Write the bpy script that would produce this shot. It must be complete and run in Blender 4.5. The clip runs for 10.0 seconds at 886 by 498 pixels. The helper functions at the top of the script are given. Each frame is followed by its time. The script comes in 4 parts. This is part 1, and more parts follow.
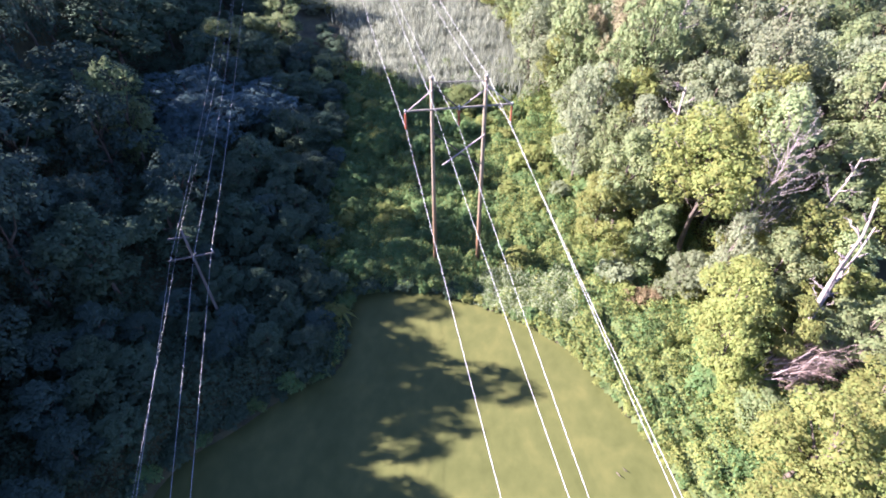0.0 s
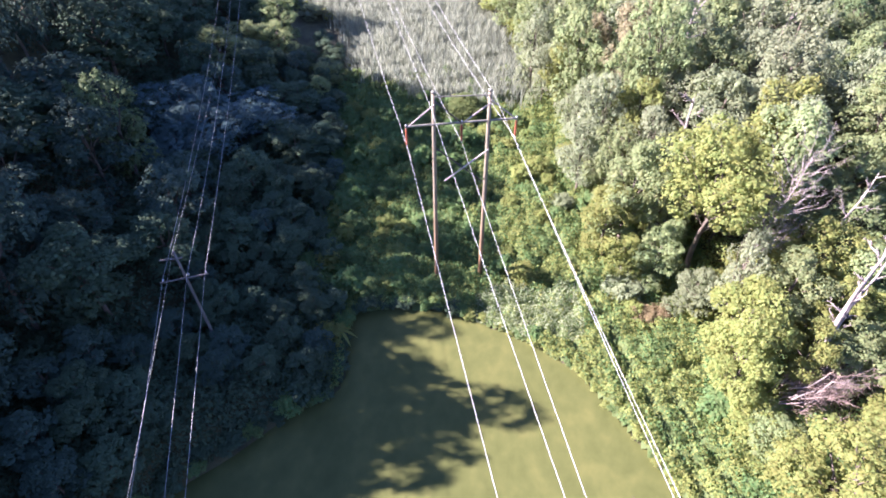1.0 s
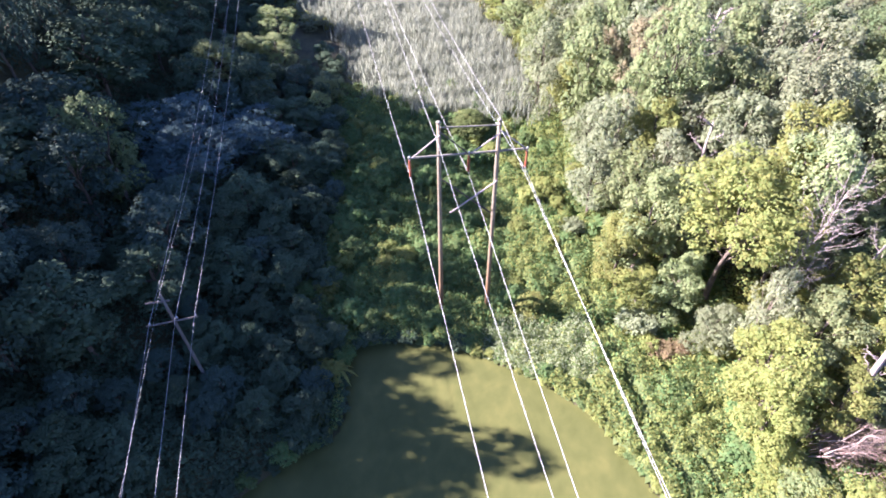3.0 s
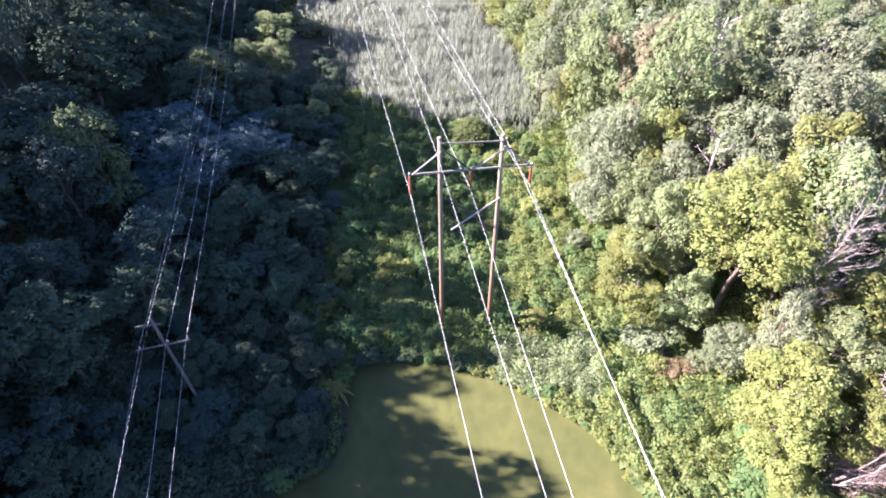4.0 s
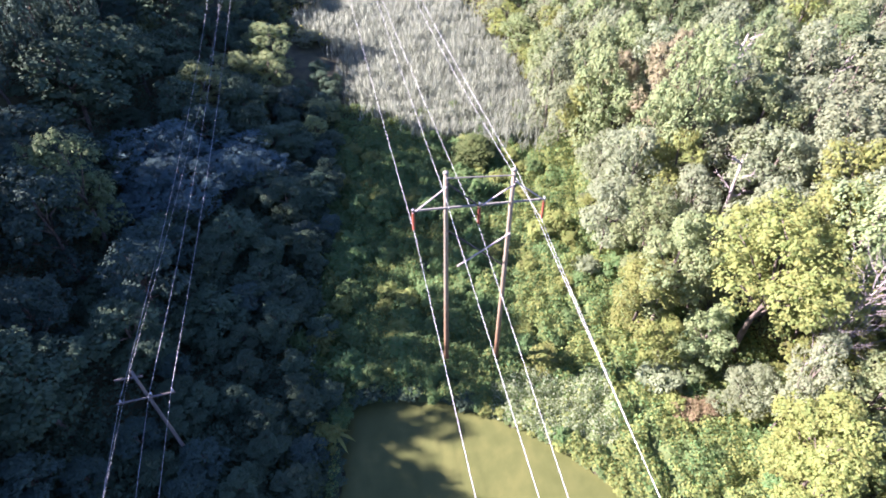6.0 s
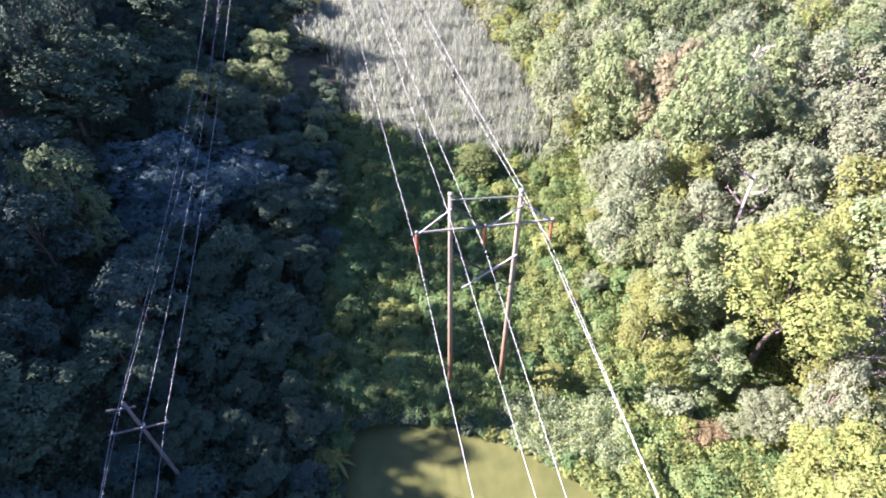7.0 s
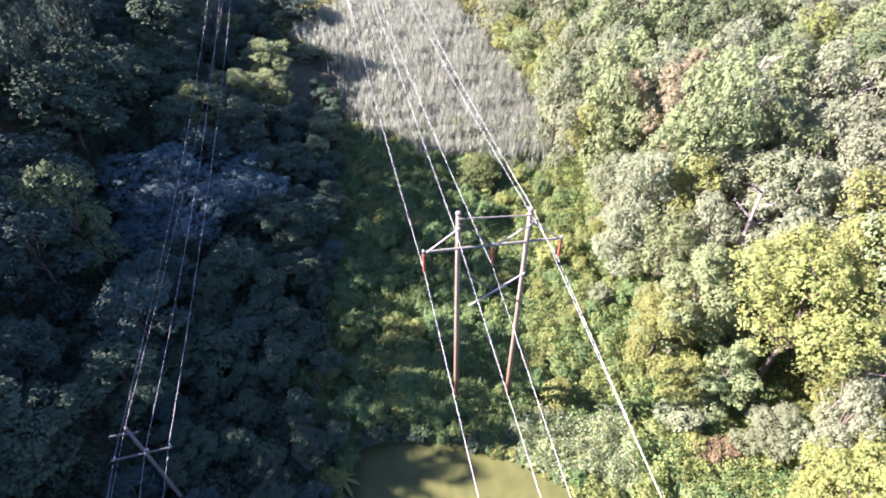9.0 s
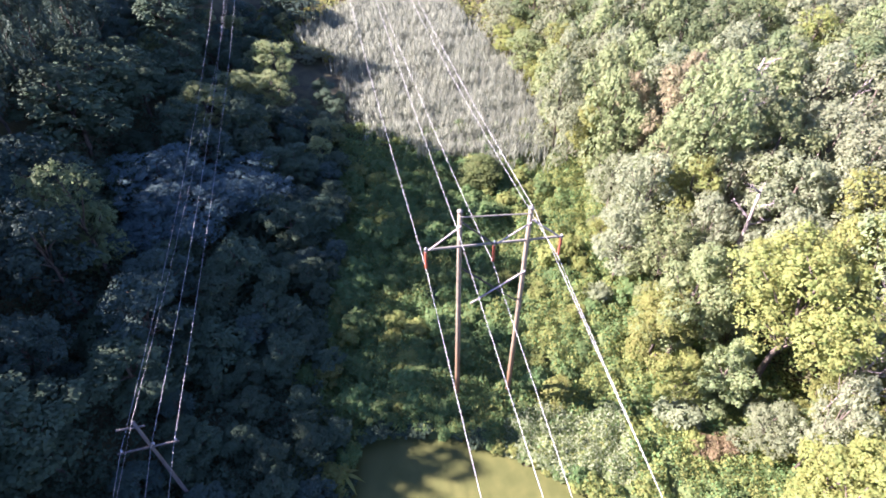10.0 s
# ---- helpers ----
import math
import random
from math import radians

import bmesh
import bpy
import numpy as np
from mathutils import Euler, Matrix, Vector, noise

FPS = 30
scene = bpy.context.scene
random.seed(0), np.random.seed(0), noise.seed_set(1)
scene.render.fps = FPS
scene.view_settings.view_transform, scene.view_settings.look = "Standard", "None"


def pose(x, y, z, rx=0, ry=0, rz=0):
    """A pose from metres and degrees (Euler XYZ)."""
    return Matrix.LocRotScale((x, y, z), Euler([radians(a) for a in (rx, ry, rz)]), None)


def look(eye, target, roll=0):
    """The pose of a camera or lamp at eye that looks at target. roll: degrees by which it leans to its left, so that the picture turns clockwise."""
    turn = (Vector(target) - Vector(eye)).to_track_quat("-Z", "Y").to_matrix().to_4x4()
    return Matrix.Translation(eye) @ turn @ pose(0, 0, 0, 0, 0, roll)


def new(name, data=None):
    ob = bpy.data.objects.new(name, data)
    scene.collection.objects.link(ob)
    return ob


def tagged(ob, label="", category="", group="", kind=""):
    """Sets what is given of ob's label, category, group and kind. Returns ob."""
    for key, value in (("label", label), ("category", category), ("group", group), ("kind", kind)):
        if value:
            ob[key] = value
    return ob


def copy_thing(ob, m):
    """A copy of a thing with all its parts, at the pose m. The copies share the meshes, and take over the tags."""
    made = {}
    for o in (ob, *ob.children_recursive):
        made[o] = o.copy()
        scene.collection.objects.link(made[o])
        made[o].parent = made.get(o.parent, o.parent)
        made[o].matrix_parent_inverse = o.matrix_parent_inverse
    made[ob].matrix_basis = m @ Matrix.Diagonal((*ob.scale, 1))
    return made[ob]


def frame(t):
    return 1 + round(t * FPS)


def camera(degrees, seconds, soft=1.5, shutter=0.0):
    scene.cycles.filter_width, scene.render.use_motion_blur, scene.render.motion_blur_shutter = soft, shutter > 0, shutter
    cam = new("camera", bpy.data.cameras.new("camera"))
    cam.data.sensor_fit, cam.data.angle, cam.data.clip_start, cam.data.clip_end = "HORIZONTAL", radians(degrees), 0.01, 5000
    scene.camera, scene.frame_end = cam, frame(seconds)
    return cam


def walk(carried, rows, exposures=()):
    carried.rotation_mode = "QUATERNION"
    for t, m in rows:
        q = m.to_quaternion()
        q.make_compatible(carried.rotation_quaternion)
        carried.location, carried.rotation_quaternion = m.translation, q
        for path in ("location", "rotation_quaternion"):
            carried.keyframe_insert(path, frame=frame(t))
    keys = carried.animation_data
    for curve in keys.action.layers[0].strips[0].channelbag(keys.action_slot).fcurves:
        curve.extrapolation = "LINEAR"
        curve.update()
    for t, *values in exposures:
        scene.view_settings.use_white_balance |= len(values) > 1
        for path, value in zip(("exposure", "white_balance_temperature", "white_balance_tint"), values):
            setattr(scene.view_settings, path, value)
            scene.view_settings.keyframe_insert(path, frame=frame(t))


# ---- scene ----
cam = camera(79.0, 10.0, soft=1.8)
PATH = [
    (0, (0.941, 2.916, 37.909), (0.898, 4.364, 36.53), -0.5),
    (0.5, (0.795, 3.893, 37.898), (0.756, 5.343, 36.52), -0.5),
    (1, (0.639, 4.843, 37.911), (0.6, 6.295, 36.536), -0.5),
    (1.5, (0.508, 5.734, 37.956), (0.467, 7.187, 36.582), -0.6),
    (2, (0.486, 6.686, 38.04), (0.442, 8.138, 36.666), -0.7),
    (2.5, (0.395, 7.596, 38.103), (0.348, 9.049, 36.729), -0.8),
    (3.8, (0.18, 9.919, 38.209), (0.135, 11.371, 36.834), -0.4),
    (4, (0.138, 10.288, 38.214), (0.094, 11.741, 36.841), -0.6),
    (4.5, (-0.018, 11.185, 38.239), (-0.062, 12.637, 36.865), -0.6),
    (5, (-0.144, 12.06, 38.236), (-0.186, 13.513, 36.863), -0.6),
    (5.5, (-0.262, 12.938, 38.233), (-0.3, 14.392, 36.861), -0.5),
    (7, (-0.694, 15.633, 38.38), (-0.734, 17.092, 37.012), -0.6),
    (7.5, (-0.761, 16.207, 38.554), (-0.795, 17.664, 37.184), -0.6),
    (8, (-0.882, 16.504, 38.691), (-0.914, 17.962, 37.322), -0.5),
    (8.5, (-1.062, 16.704, 38.742), (-1.095, 18.164, 37.375), -0.6),
    (9, (-1.24, 16.692, 38.802), (-1.274, 18.154, 37.438), -0.7),
    (9.5, (-1.261, 16.528, 38.884), (-1.3, 17.992, 37.522), -0.8),
    (10, (-1.254, 16.16, 38.948), (-1.293, 17.628, 37.59), -0.7),
]
walk(cam, [(t, look(eye, target, roll)) for t, eye, target, roll in PATH], exposures=[(0.0, 2.95, 5600, 38), (2.5, 3.00, 5600, 39), (7.5, 3.01, 5600, 39), (10.0, 3.03, 5740, 41)])

# ---- world and sun ----
SUN_EL, SUN_SIDE = radians(33.0), radians(-85.5)
world = bpy.data.worlds.new("sky")
scene.world = world
world.use_nodes = True
wn, wl = world.node_tree.nodes, world.node_tree.links
wn.clear()
sky = wn.new("ShaderNodeTexSky")
sky.sky_type, sky.sun_disc = "NISHITA", False
sky.sun_elevation, sky.sun_rotation = SUN_EL, SUN_SIDE
sky.air_density, sky.dust_density, sky.ozone_density = 1.0, 0.4, 5.0
back = wn.new("ShaderNodeBackground")
back.inputs["Strength"].default_value = 0.05
wout = wn.new("ShaderNodeOutputWorld")
wl.new(sky.outputs[0], back.inputs[0])
wl.new(back.outputs[0], wout.inputs[0])
sun_data = bpy.data.lights.new("sun", "SUN")
sun_data.energy, sun_data.angle, sun_data.color = 5.0, radians(0.55), (1.0, 0.92, 0.76)
sun = new("sun", sun_data)
SUN_WAY = Vector((math.sin(SUN_SIDE) * math.cos(SUN_EL), math.cos(SUN_SIDE) * math.cos(SUN_EL), math.sin(SUN_EL)))
sun.matrix_world = look(SUN_WAY * 200, (0, 0, 0))


# ---- materials ----
def blank(name):
    m = bpy.data.materials.new(name)
    m.use_nodes = True
    nt = m.node_tree
    nt.nodes.clear()
    return m, nt.nodes, nt.links


def leaf_mat(name, col, vary=0.1, hue=0.02, translucent=0.57, spec=0.08, rough=0.6):
    """Foliage: each leaf differs in shade and hue, each plant in tone, with older, duller patches."""
    m, n, l = blank(name)
    out, mix = n.new("ShaderNodeOutputMaterial"), n.new("ShaderNodeMixShader")
    p, tr = n.new("ShaderNodeBsdfPrincipled"), n.new("ShaderNodeBsdfTranslucent")
    p.inputs["Roughness"].default_value = rough
    p.inputs["Specular IOR Level"].default_value = spec
    geo, info = n.new("ShaderNodeNewGeometry"), n.new("ShaderNodeObjectInfo")
    hsv = n.new("ShaderNodeHueSaturation")
    hsv.inputs["Color"].default_value = (*col, 1)
    # hue: leaf by leaf and plant by plant
    h1, h2 = n.new("ShaderNodeMapRange"), n.new("ShaderNodeMapRange")
    for node, a, b in ((h1, 0.5 - hue, 0.5 + hue), (h2, -hue * 0.3, hue * 0.3)):
        node.inputs["To Min"].default_value, node.inputs["To Max"].default_value = a, b
    l.new(geo.outputs["Random Per Island"], h1.inputs["Value"])
    l.new(info.outputs["Random"], h2.inputs["Value"])
    add = n.new("ShaderNodeMath")
    l.new(h1.outputs[0], add.inputs[0])
    l.new(h2.outputs[0], add.inputs[1])
    l.new(add.outputs[0], hsv.inputs["Hue"])
    # value: leaf, plant and broad patches
    tex = n.new("ShaderNodeTexNoise")
    tex.inputs["Scale"].default_value, tex.inputs["Detail"].default_value = 0.9, 3
    pos = n.new("ShaderNodeNewGeometry")
    l.new(pos.outputs["Position"], tex.inputs["Vector"])
    wob = n.new("ShaderNodeMath")
    wob.operation = "MULTIPLY"
    wob.inputs[1].default_value = 7.31
    l.new(geo.outputs["Random Per Island"], wob.inputs[0])
    fr = n.new("ShaderNodeMath")
    fr.operation = "FRACT"
    l.new(wob.outputs[0], fr.inputs[0])
    v1, v2, v3 = n.new("ShaderNodeMapRange"), n.new("ShaderNodeMapRange"), n.new("ShaderNodeMapRange")
    for node, a, b in ((v1, 1 - vary, 1 + vary), (v2, 0.88, 1.12), (v3, 0.82, 1.18)):
        node.inputs["To Min"].default_value, node.inputs["To Max"].default_value = a, b
    l.new(fr.outputs[0], v1.inputs["Value"])
    l.new(info.outputs["Random"], v2.inputs["Value"])
    l.new(tex.outputs[0], v3.inputs["Value"])
    m1, m2 = n.new("ShaderNodeMath"), n.new("ShaderNodeMath")
    m1.operation = m2.operation = "MULTIPLY"
    l.new(v1.outputs[0], m1.inputs[0])
    l.new(v2.outputs[0], m1.inputs[1])
    l.new(m1.outputs[0], m2.inputs[0])
    l.new(v3.outputs[0], m2.inputs[1])
    l.new(m2.outputs[0], hsv.inputs["Value"])
    l.new(hsv.outputs[0], p.inputs["Base Color"])
    l.new(hsv.outputs[0], tr.inputs["Color"])
    fine, bp = n.new("ShaderNodeTexNoise"), n.new("ShaderNodeBump")
    fine.inputs["Scale"].default_value, fine.inputs["Detail"].default_value = 7.0, 4
    l.new(pos.outputs["Position"], fine.inputs["Vector"])
    bp.inputs["Strength"].default_value, bp.inputs["Distance"].default_value = 0.4, 0.08
    l.new(fine.outputs[0], bp.inputs["Height"])
    l.new(bp.outputs[0], p.inputs["Normal"])
    mix.inputs[0].default_value = translucent
    l.new(p.outputs[0], mix.inputs[1])
    l.new(tr.outputs[0], mix.inputs[2])
    l.new(mix.outputs[0], out.inputs[0])
    return m


def rough_mat(name, a, b, scale=2.0, rough=0.85, bump=0.3, stretch=(1, 1, 1), spec=0.3, metal=0.0, fine=8.0, local=False, third=None):
    """A two-tone weathered surface: broad stains, fine grain and relief."""
    m, n, l = blank(name)
    out, p = n.new("ShaderNodeOutputMaterial"), n.new("ShaderNodeBsdfPrincipled")
    p.inputs["Roughness"].default_value, p.inputs["Metallic"].default_value = rough, metal
    p.inputs["Specular IOR Level"].default_value = spec
    coord, mapping = n.new("ShaderNodeTexCoord"), n.new("ShaderNodeMapping")
    mapping.inputs["Scale"].default_value = stretch
    if local:
        l.new(coord.outputs["Object"], mapping.inputs[0])
    else:
        geo = n.new("ShaderNodeNewGeometry")
        l.new(geo.outputs["Position"], mapping.inputs[0])
    t1, t2 = n.new("ShaderNodeTexNoise"), n.new("ShaderNodeTexNoise")
    t1.inputs["Scale"].default_value, t1.inputs["Detail"].default_value = scale, 5
    t2.inputs["Scale"].default_value, t2.inputs["Detail"].default_value = scale * fine, 4
    l.new(mapping.outputs[0], t1.inputs["Vector"])
    l.new(mapping.outputs[0], t2.inputs["Vector"])
    mx = n.new("ShaderNodeMath")
    mx.operation = "MULTIPLY_ADD"
    mx.inputs[1].default_value = 0.45
    l.new(t2.outputs[0], mx.inputs[0])
    half = n.new("ShaderNodeMath")
    half.operation = "MULTIPLY"
    half.inputs[1].default_value = 0.6
    l.new(t1.outputs[0], half.inputs[0])
    l.new(half.outputs[0], mx.inputs[2])
    ramp = n.new("ShaderNodeValToRGB")
    ramp.color_ramp.elements[0].position, ramp.color_ramp.elements[0].color = 0.36, (*a, 1)
    ramp.color_ramp.elements[1].position, ramp.color_ramp.elements[1].color = 0.66, (*b, 1)
    if third:
        e = ramp.color_ramp.elements.new(0.8)
        e.color = (*third, 1)
    l.new(mx.outputs[0], ramp.inputs[0])
    l.new(ramp.outputs[0], p.inputs["Base Color"])
    bp = n.new("ShaderNodeBump")
    bp.inputs["Strength"].default_value = bump
    bp.inputs["Distance"].default_value = 0.058
    l.new(mx.outputs[0], bp.inputs["Height"])
    l.new(bp.outputs[0], p.inputs["Normal"])
    l.new(p.outputs[0], out.inputs[0])
    return m


LEAF_GREEN = leaf_mat("leaf_green", (0.226, 0.268, 0.120), hue=0.025)
LEAF_YELLOW = leaf_mat("leaf_yellow_green", (0.230, 0.252, 0.078), hue=0.028)
LEAF_GREY = leaf_mat("leaf_grey_green", (0.240, 0.266, 0.154))
# these two leaf colours are lowered to carry the western wood's shade
LEAF_SHADE_DEEP = leaf_mat("leaf_shade_deep", (0.060, 0.092, 0.068), translucent=0.35, spec=0.08, rough=0.7)
LEAF_SHADE = leaf_mat("leaf_shade_tone", (0.067, 0.099, 0.057), translucent=0.35, spec=0.1, rough=0.7)
LEAF_BLUE = leaf_mat("leaf_blue_grey", (0.084, 0.134, 0.126), translucent=0.3, spec=0.1)
LEAF_SAGE = leaf_mat("leaf_sage", (0.228, 0.258, 0.144), hue=0.015)
LEAF_RUST = leaf_mat("leaf_rust", (0.250, 0.222, 0.125))
LEAF_RED = leaf_mat("leaf_withered", (0.235, 0.186, 0.098))
LEAF_WEED = leaf_mat("leaf_weed", (0.146, 0.218, 0.080), hue=0.03)
LEAF_DEEP = leaf_mat("leaf_full_green", (0.142, 0.182, 0.084))
LEAF_BUSH = leaf_mat("leaf_bush", (0.138, 0.172, 0.062))
LEAF_PALE = leaf_mat("leaf_pale_weed", (0.270, 0.302, 0.172))
REED = leaf_mat("reed_blade", (0.232, 0.246, 0.180), vary=0.32)
BARK = rough_mat("bark", (0.055, 0.042, 0.031), (0.135, 0.108, 0.082), 1.5, 0.9, 0.6, (4, 4, 1))
DEAD = rough_mat("dead_wood", (0.15, 0.12, 0.108), (0.34, 0.285, 0.262), 3.5, 0.85, 0.5, (3, 3, 1))
BRUSH = rough_mat("dead_brush", (0.15, 0.10, 0.083), (0.32, 0.24, 0.205), 2.0, 0.9, 0.5)
POLE = rough_mat("weathered_pole", (0.135, 0.108, 0.072), (0.24, 0.198, 0.138), 1.2, 0.85, 0.4, (6, 6, 0.5))
DARK_WOOD = rough_mat("creosoted_timber", (0.045, 0.036, 0.030), (0.095, 0.078, 0.066), 1.5, 0.85, 0.3, (4, 4, 4))


def stained_pole():
    """Pole timber that turns from preservative brown near the ground to weathered grey."""
    m = POLE.copy()
    m.name = "stained_pole"
    n, l = m.node_tree.nodes, m.node_tree.links
    p = next(k for k in n if k.type == "BSDF_PRINCIPLED")
    grey = p.inputs["Base Color"].links[0].from_socket
    geo, sep, span = n.new("ShaderNodeNewGeometry"), n.new("ShaderNodeSeparateXYZ"), n.new("ShaderNodeMapRange")
    wav = n.new("ShaderNodeTexNoise")
    wav.inputs["Scale"].default_value = 0.8
    add = n.new("ShaderNodeMath")
    add.operation = "MULTIPLY_ADD"
    add.inputs[1].default_value = 3.0
    l.new(geo.outputs["Position"], sep.inputs[0])
    l.new(geo.outputs["Position"], wav.inputs["Vector"])
    l.new(wav.outputs[0], add.inputs[0])
    l.new(sep.outputs["Z"], add.inputs[2])
    l.new(add.outputs[0], span.inputs["Value"])
    span.inputs["From Min"].default_value, span.inputs["From Max"].default_value = 4.5, 13.0
    mix = n.new("ShaderNodeMix")
    mix.data_type = "RGBA"
    l.new(span.outputs[0], mix.inputs["Factor"])
    cols = [k for k in mix.inputs if k.type == "RGBA"]
    cols[0].default_value = (0.165, 0.093, 0.045, 1)
    l.new(grey, cols[1])
    l.new(next(k for k in mix.outputs if k.type == "RGBA"), p.inputs["Base Color"])
    return m


POLE_STAINED = stained_pole()
# pole timber toned down, since the utility pole stands in shade
POLE_SHADED = rough_mat("shaded_pole", (0.075, 0.066, 0.060), (0.145, 0.13, 0.118), 1.2, 0.9, 0.4, (6, 6, 0.5))
TIMBER = rough_mat("grey_timber", (0.13, 0.12, 0.096), (0.215, 0.20, 0.165), 1.5, 0.85, 0.35, (2, 6, 6))
BRACE = rough_mat("pale_timber", (0.25, 0.21, 0.195), (0.36, 0.31, 0.29), 1.5, 0.8, 0.3, (4, 4, 4))
INSUL = rough_mat("insulator_red", (0.19, 0.048, 0.026), (0.27, 0.080, 0.042), 5.0, 0.4, 0.1)
RUSTY = rough_mat("rusty_iron", (0.07, 0.045, 0.032), (0.14, 0.085, 0.055), 8.0, 0.75, 0.2, metal=0.3)
STEEL = rough_mat("galvanised_steel", (0.35, 0.36, 0.37), (0.5, 0.5, 0.5), 6.0, 0.45, 0.1, metal=0.7)
DULL_WIRE = rough_mat("dull_wire", (0.26, 0.26, 0.27), (0.36, 0.36, 0.36), 3.0, 0.55, 0.05, metal=0.15)
WIRE = rough_mat("bright_wire", (0.38, 0.37, 0.37), (0.50, 0.49, 0.48), 3.0, 0.5, 0.05, metal=0.15)
SOIL = rough_mat("leaf_litter", (0.028, 0.026, 0.014), (0.085, 0.078, 0.035), 0.7, 0.95, 0.8, fine=14, third=(0.06, 0.075, 0.025))


def pond_mat():
    """Still water under a skin of duckweed: drifted streaks, thin gaps."""
    m, n, l = blank("duckweed_water")
    out, p = n.new("ShaderNodeOutputMaterial"), n.new("ShaderNodeBsdfPrincipled")
    geo, mp = n.new("ShaderNodeNewGeometry"), n.new("ShaderNodeMapping")
    mp.inputs["Rotation"].default_value = (0, 0, radians(-25))
    mp.inputs["Scale"].default_value = (1.0, 0.75, 1.0)
    l.new(geo.outputs["Position"], mp.inputs[0])
    t1, t2, t3 = (n.new("ShaderNodeTexNoise") for _ in range(3))
    t1.inputs["Scale"].default_value, t1.inputs["Detail"].default_value = 0.28, 6
    t1.inputs["Distortion"].default_value = 1.2
    t2.inputs["Scale"].default_value, t2.inputs["Detail"].default_value = 1.1, 6
    t3.inputs["Scale"].default_value, t3.inputs["Detail"].default_value = 28.0, 3
    l.new(mp.outputs[0], t1.inputs["Vector"])
    l.new(mp.outputs[0], t2.inputs["Vector"])
    l.new(geo.outputs["Position"], t3.inputs["Vector"])
    a, b = n.new("ShaderNodeMath"), n.new("ShaderNodeMath")
    a.operation = b.operation = "MULTIPLY_ADD"
    a.inputs[1].default_value, b.inputs[1].default_value = 0.35, 0.2
    h = n.new("ShaderNodeMath")
    h.operation = "MULTIPLY"
    h.inputs[1].default_value = 0.45
    l.new(t1.outputs[0], h.inputs[0])
    l.new(t2.outputs[0], a.inputs[0])
    l.new(h.outputs[0], a.inputs[2])
    l.new(t3.outputs[0], b.inputs[0])
    l.new(a.outputs[0], b.inputs[2])
    ramp = n.new("ShaderNodeValToRGB")
    els = ramp.color_ramp.elements
    els[0].position, els[0].color = 0.30, (0.052, 0.058, 0.018, 1)
    els[1].position, els[1].color = 0.68, (0.098, 0.096, 0.031, 1)
    mid = els.new(0.48)
    mid.color = (0.069, 0.074, 0.024, 1)
    l.new(b.outputs[0], ramp.inputs[0])
    l.new(ramp.outputs[0], p.inputs["Base Color"])
    p.inputs["Roughness"].default_value = 0.42
    p.inputs["Specular IOR Level"].default_value = 0.06
    bp = n.new("ShaderNodeBump")
    bp.inputs["Strength"].default_value, bp.inputs["Distance"].default_value = 0.12, 0.02
    l.new(t3.outputs[0], bp.inputs["Height"])
    l.new(bp.outputs[0], p.inputs["Normal"])
    l.new(p.outputs[0], out.inputs[0])
    return m


POND = pond_mat()

# ---- lie of the land ----
SHORE = [(-8.6, 33.4), (-8.3, 36.0), (-4.6, 36.7), (-0.3, 36.4), (3.3, 34.9), (7.8, 32.5), (10.9, 29.9), (12.7, 26.7), (14.4, 23.8), (15.8, 20.9),
         (16.9, 18.4), (18.5, 13), (19, 5), (16, -8), (-2, -15), (-20, -8), (-23, 8), (-20.5, 16), (-18.6, 20), (-15.2, 22.6), (-12, 25.6), (-9, 27.2), (-8, 29.7)]
REEDS = [(-19, 120), (-23.5, 106), (-26.5, 102.5), (-25, 98.5), (-21, 97.8), (-18.4, 95), (-16, 87), (-14, 78.5), (-9, 74.6), (-5.5, 72.6), (-3, 70.4), (1, 71.2), (5, 69.6), (8.6, 70.0), (10.4, 73), (10.2, 78), (9.2, 85), (6.8, 94), (3.6, 102), (-1, 114), (-4, 121)]


def within(poly, x, y):
    ins = np.zeros(x.shape, bool)
    for (ax, ay), (bx, by) in zip(poly, poly[1:] + poly[:1]):
        ins ^= ((ay > y) != (by > y)) & (x < ax + (y - ay) / ((by - ay) or 1e-9) * (bx - ax))
    return ins


def shore_gap(x, y):
    """Distance to the water's edge, negative on the pond."""
    x, y = np.asarray(x, float), np.asarray(y, float)
    best, inside = np.full(x.shape, 1e9), np.zeros(x.shape, bool)
    for (ax, ay), (bx, by) in zip(SHORE, SHORE[1:] + SHORE[:1]):
        dx, dy = bx - ax, by - ay
        t = np.clip(((x - ax) * dx + (y - ay) * dy) / (dx * dx + dy * dy), 0, 1)
        best = np.minimum(best, np.hypot(x - ax - t * dx, y - ay - t * dy))
        inside ^= ((ay > y) != (by > y)) & (x < ax + (y - ay) / (dy if dy else 1e-9) * dx)
    return np.where(inside, -best, best)


def east_edge(y):
    return 17.0 - 0.2 * (np.clip(y, 5, 130) - 41)


def west_edge(y):
    return np.where(y < 38, -8.8, -10.5 - 0.1 * (np.clip(y, 38, 130) - 40))


def soft_noise(x, y, s, seed=0):
    """Cheap smooth waves between -1 and 1."""
    r = np.random.default_rng(seed)
    v = np.zeros(np.shape(x))
    for _ in range(7):
        a, f, ph = r.uniform(0, math.tau), r.uniform(0.6, 1.7) / s, r.uniform(0, math.tau)
        v = v + np.sin((np.cos(a) * x + np.sin(a) * y) * f * math.tau + ph)
    return v / 4.2


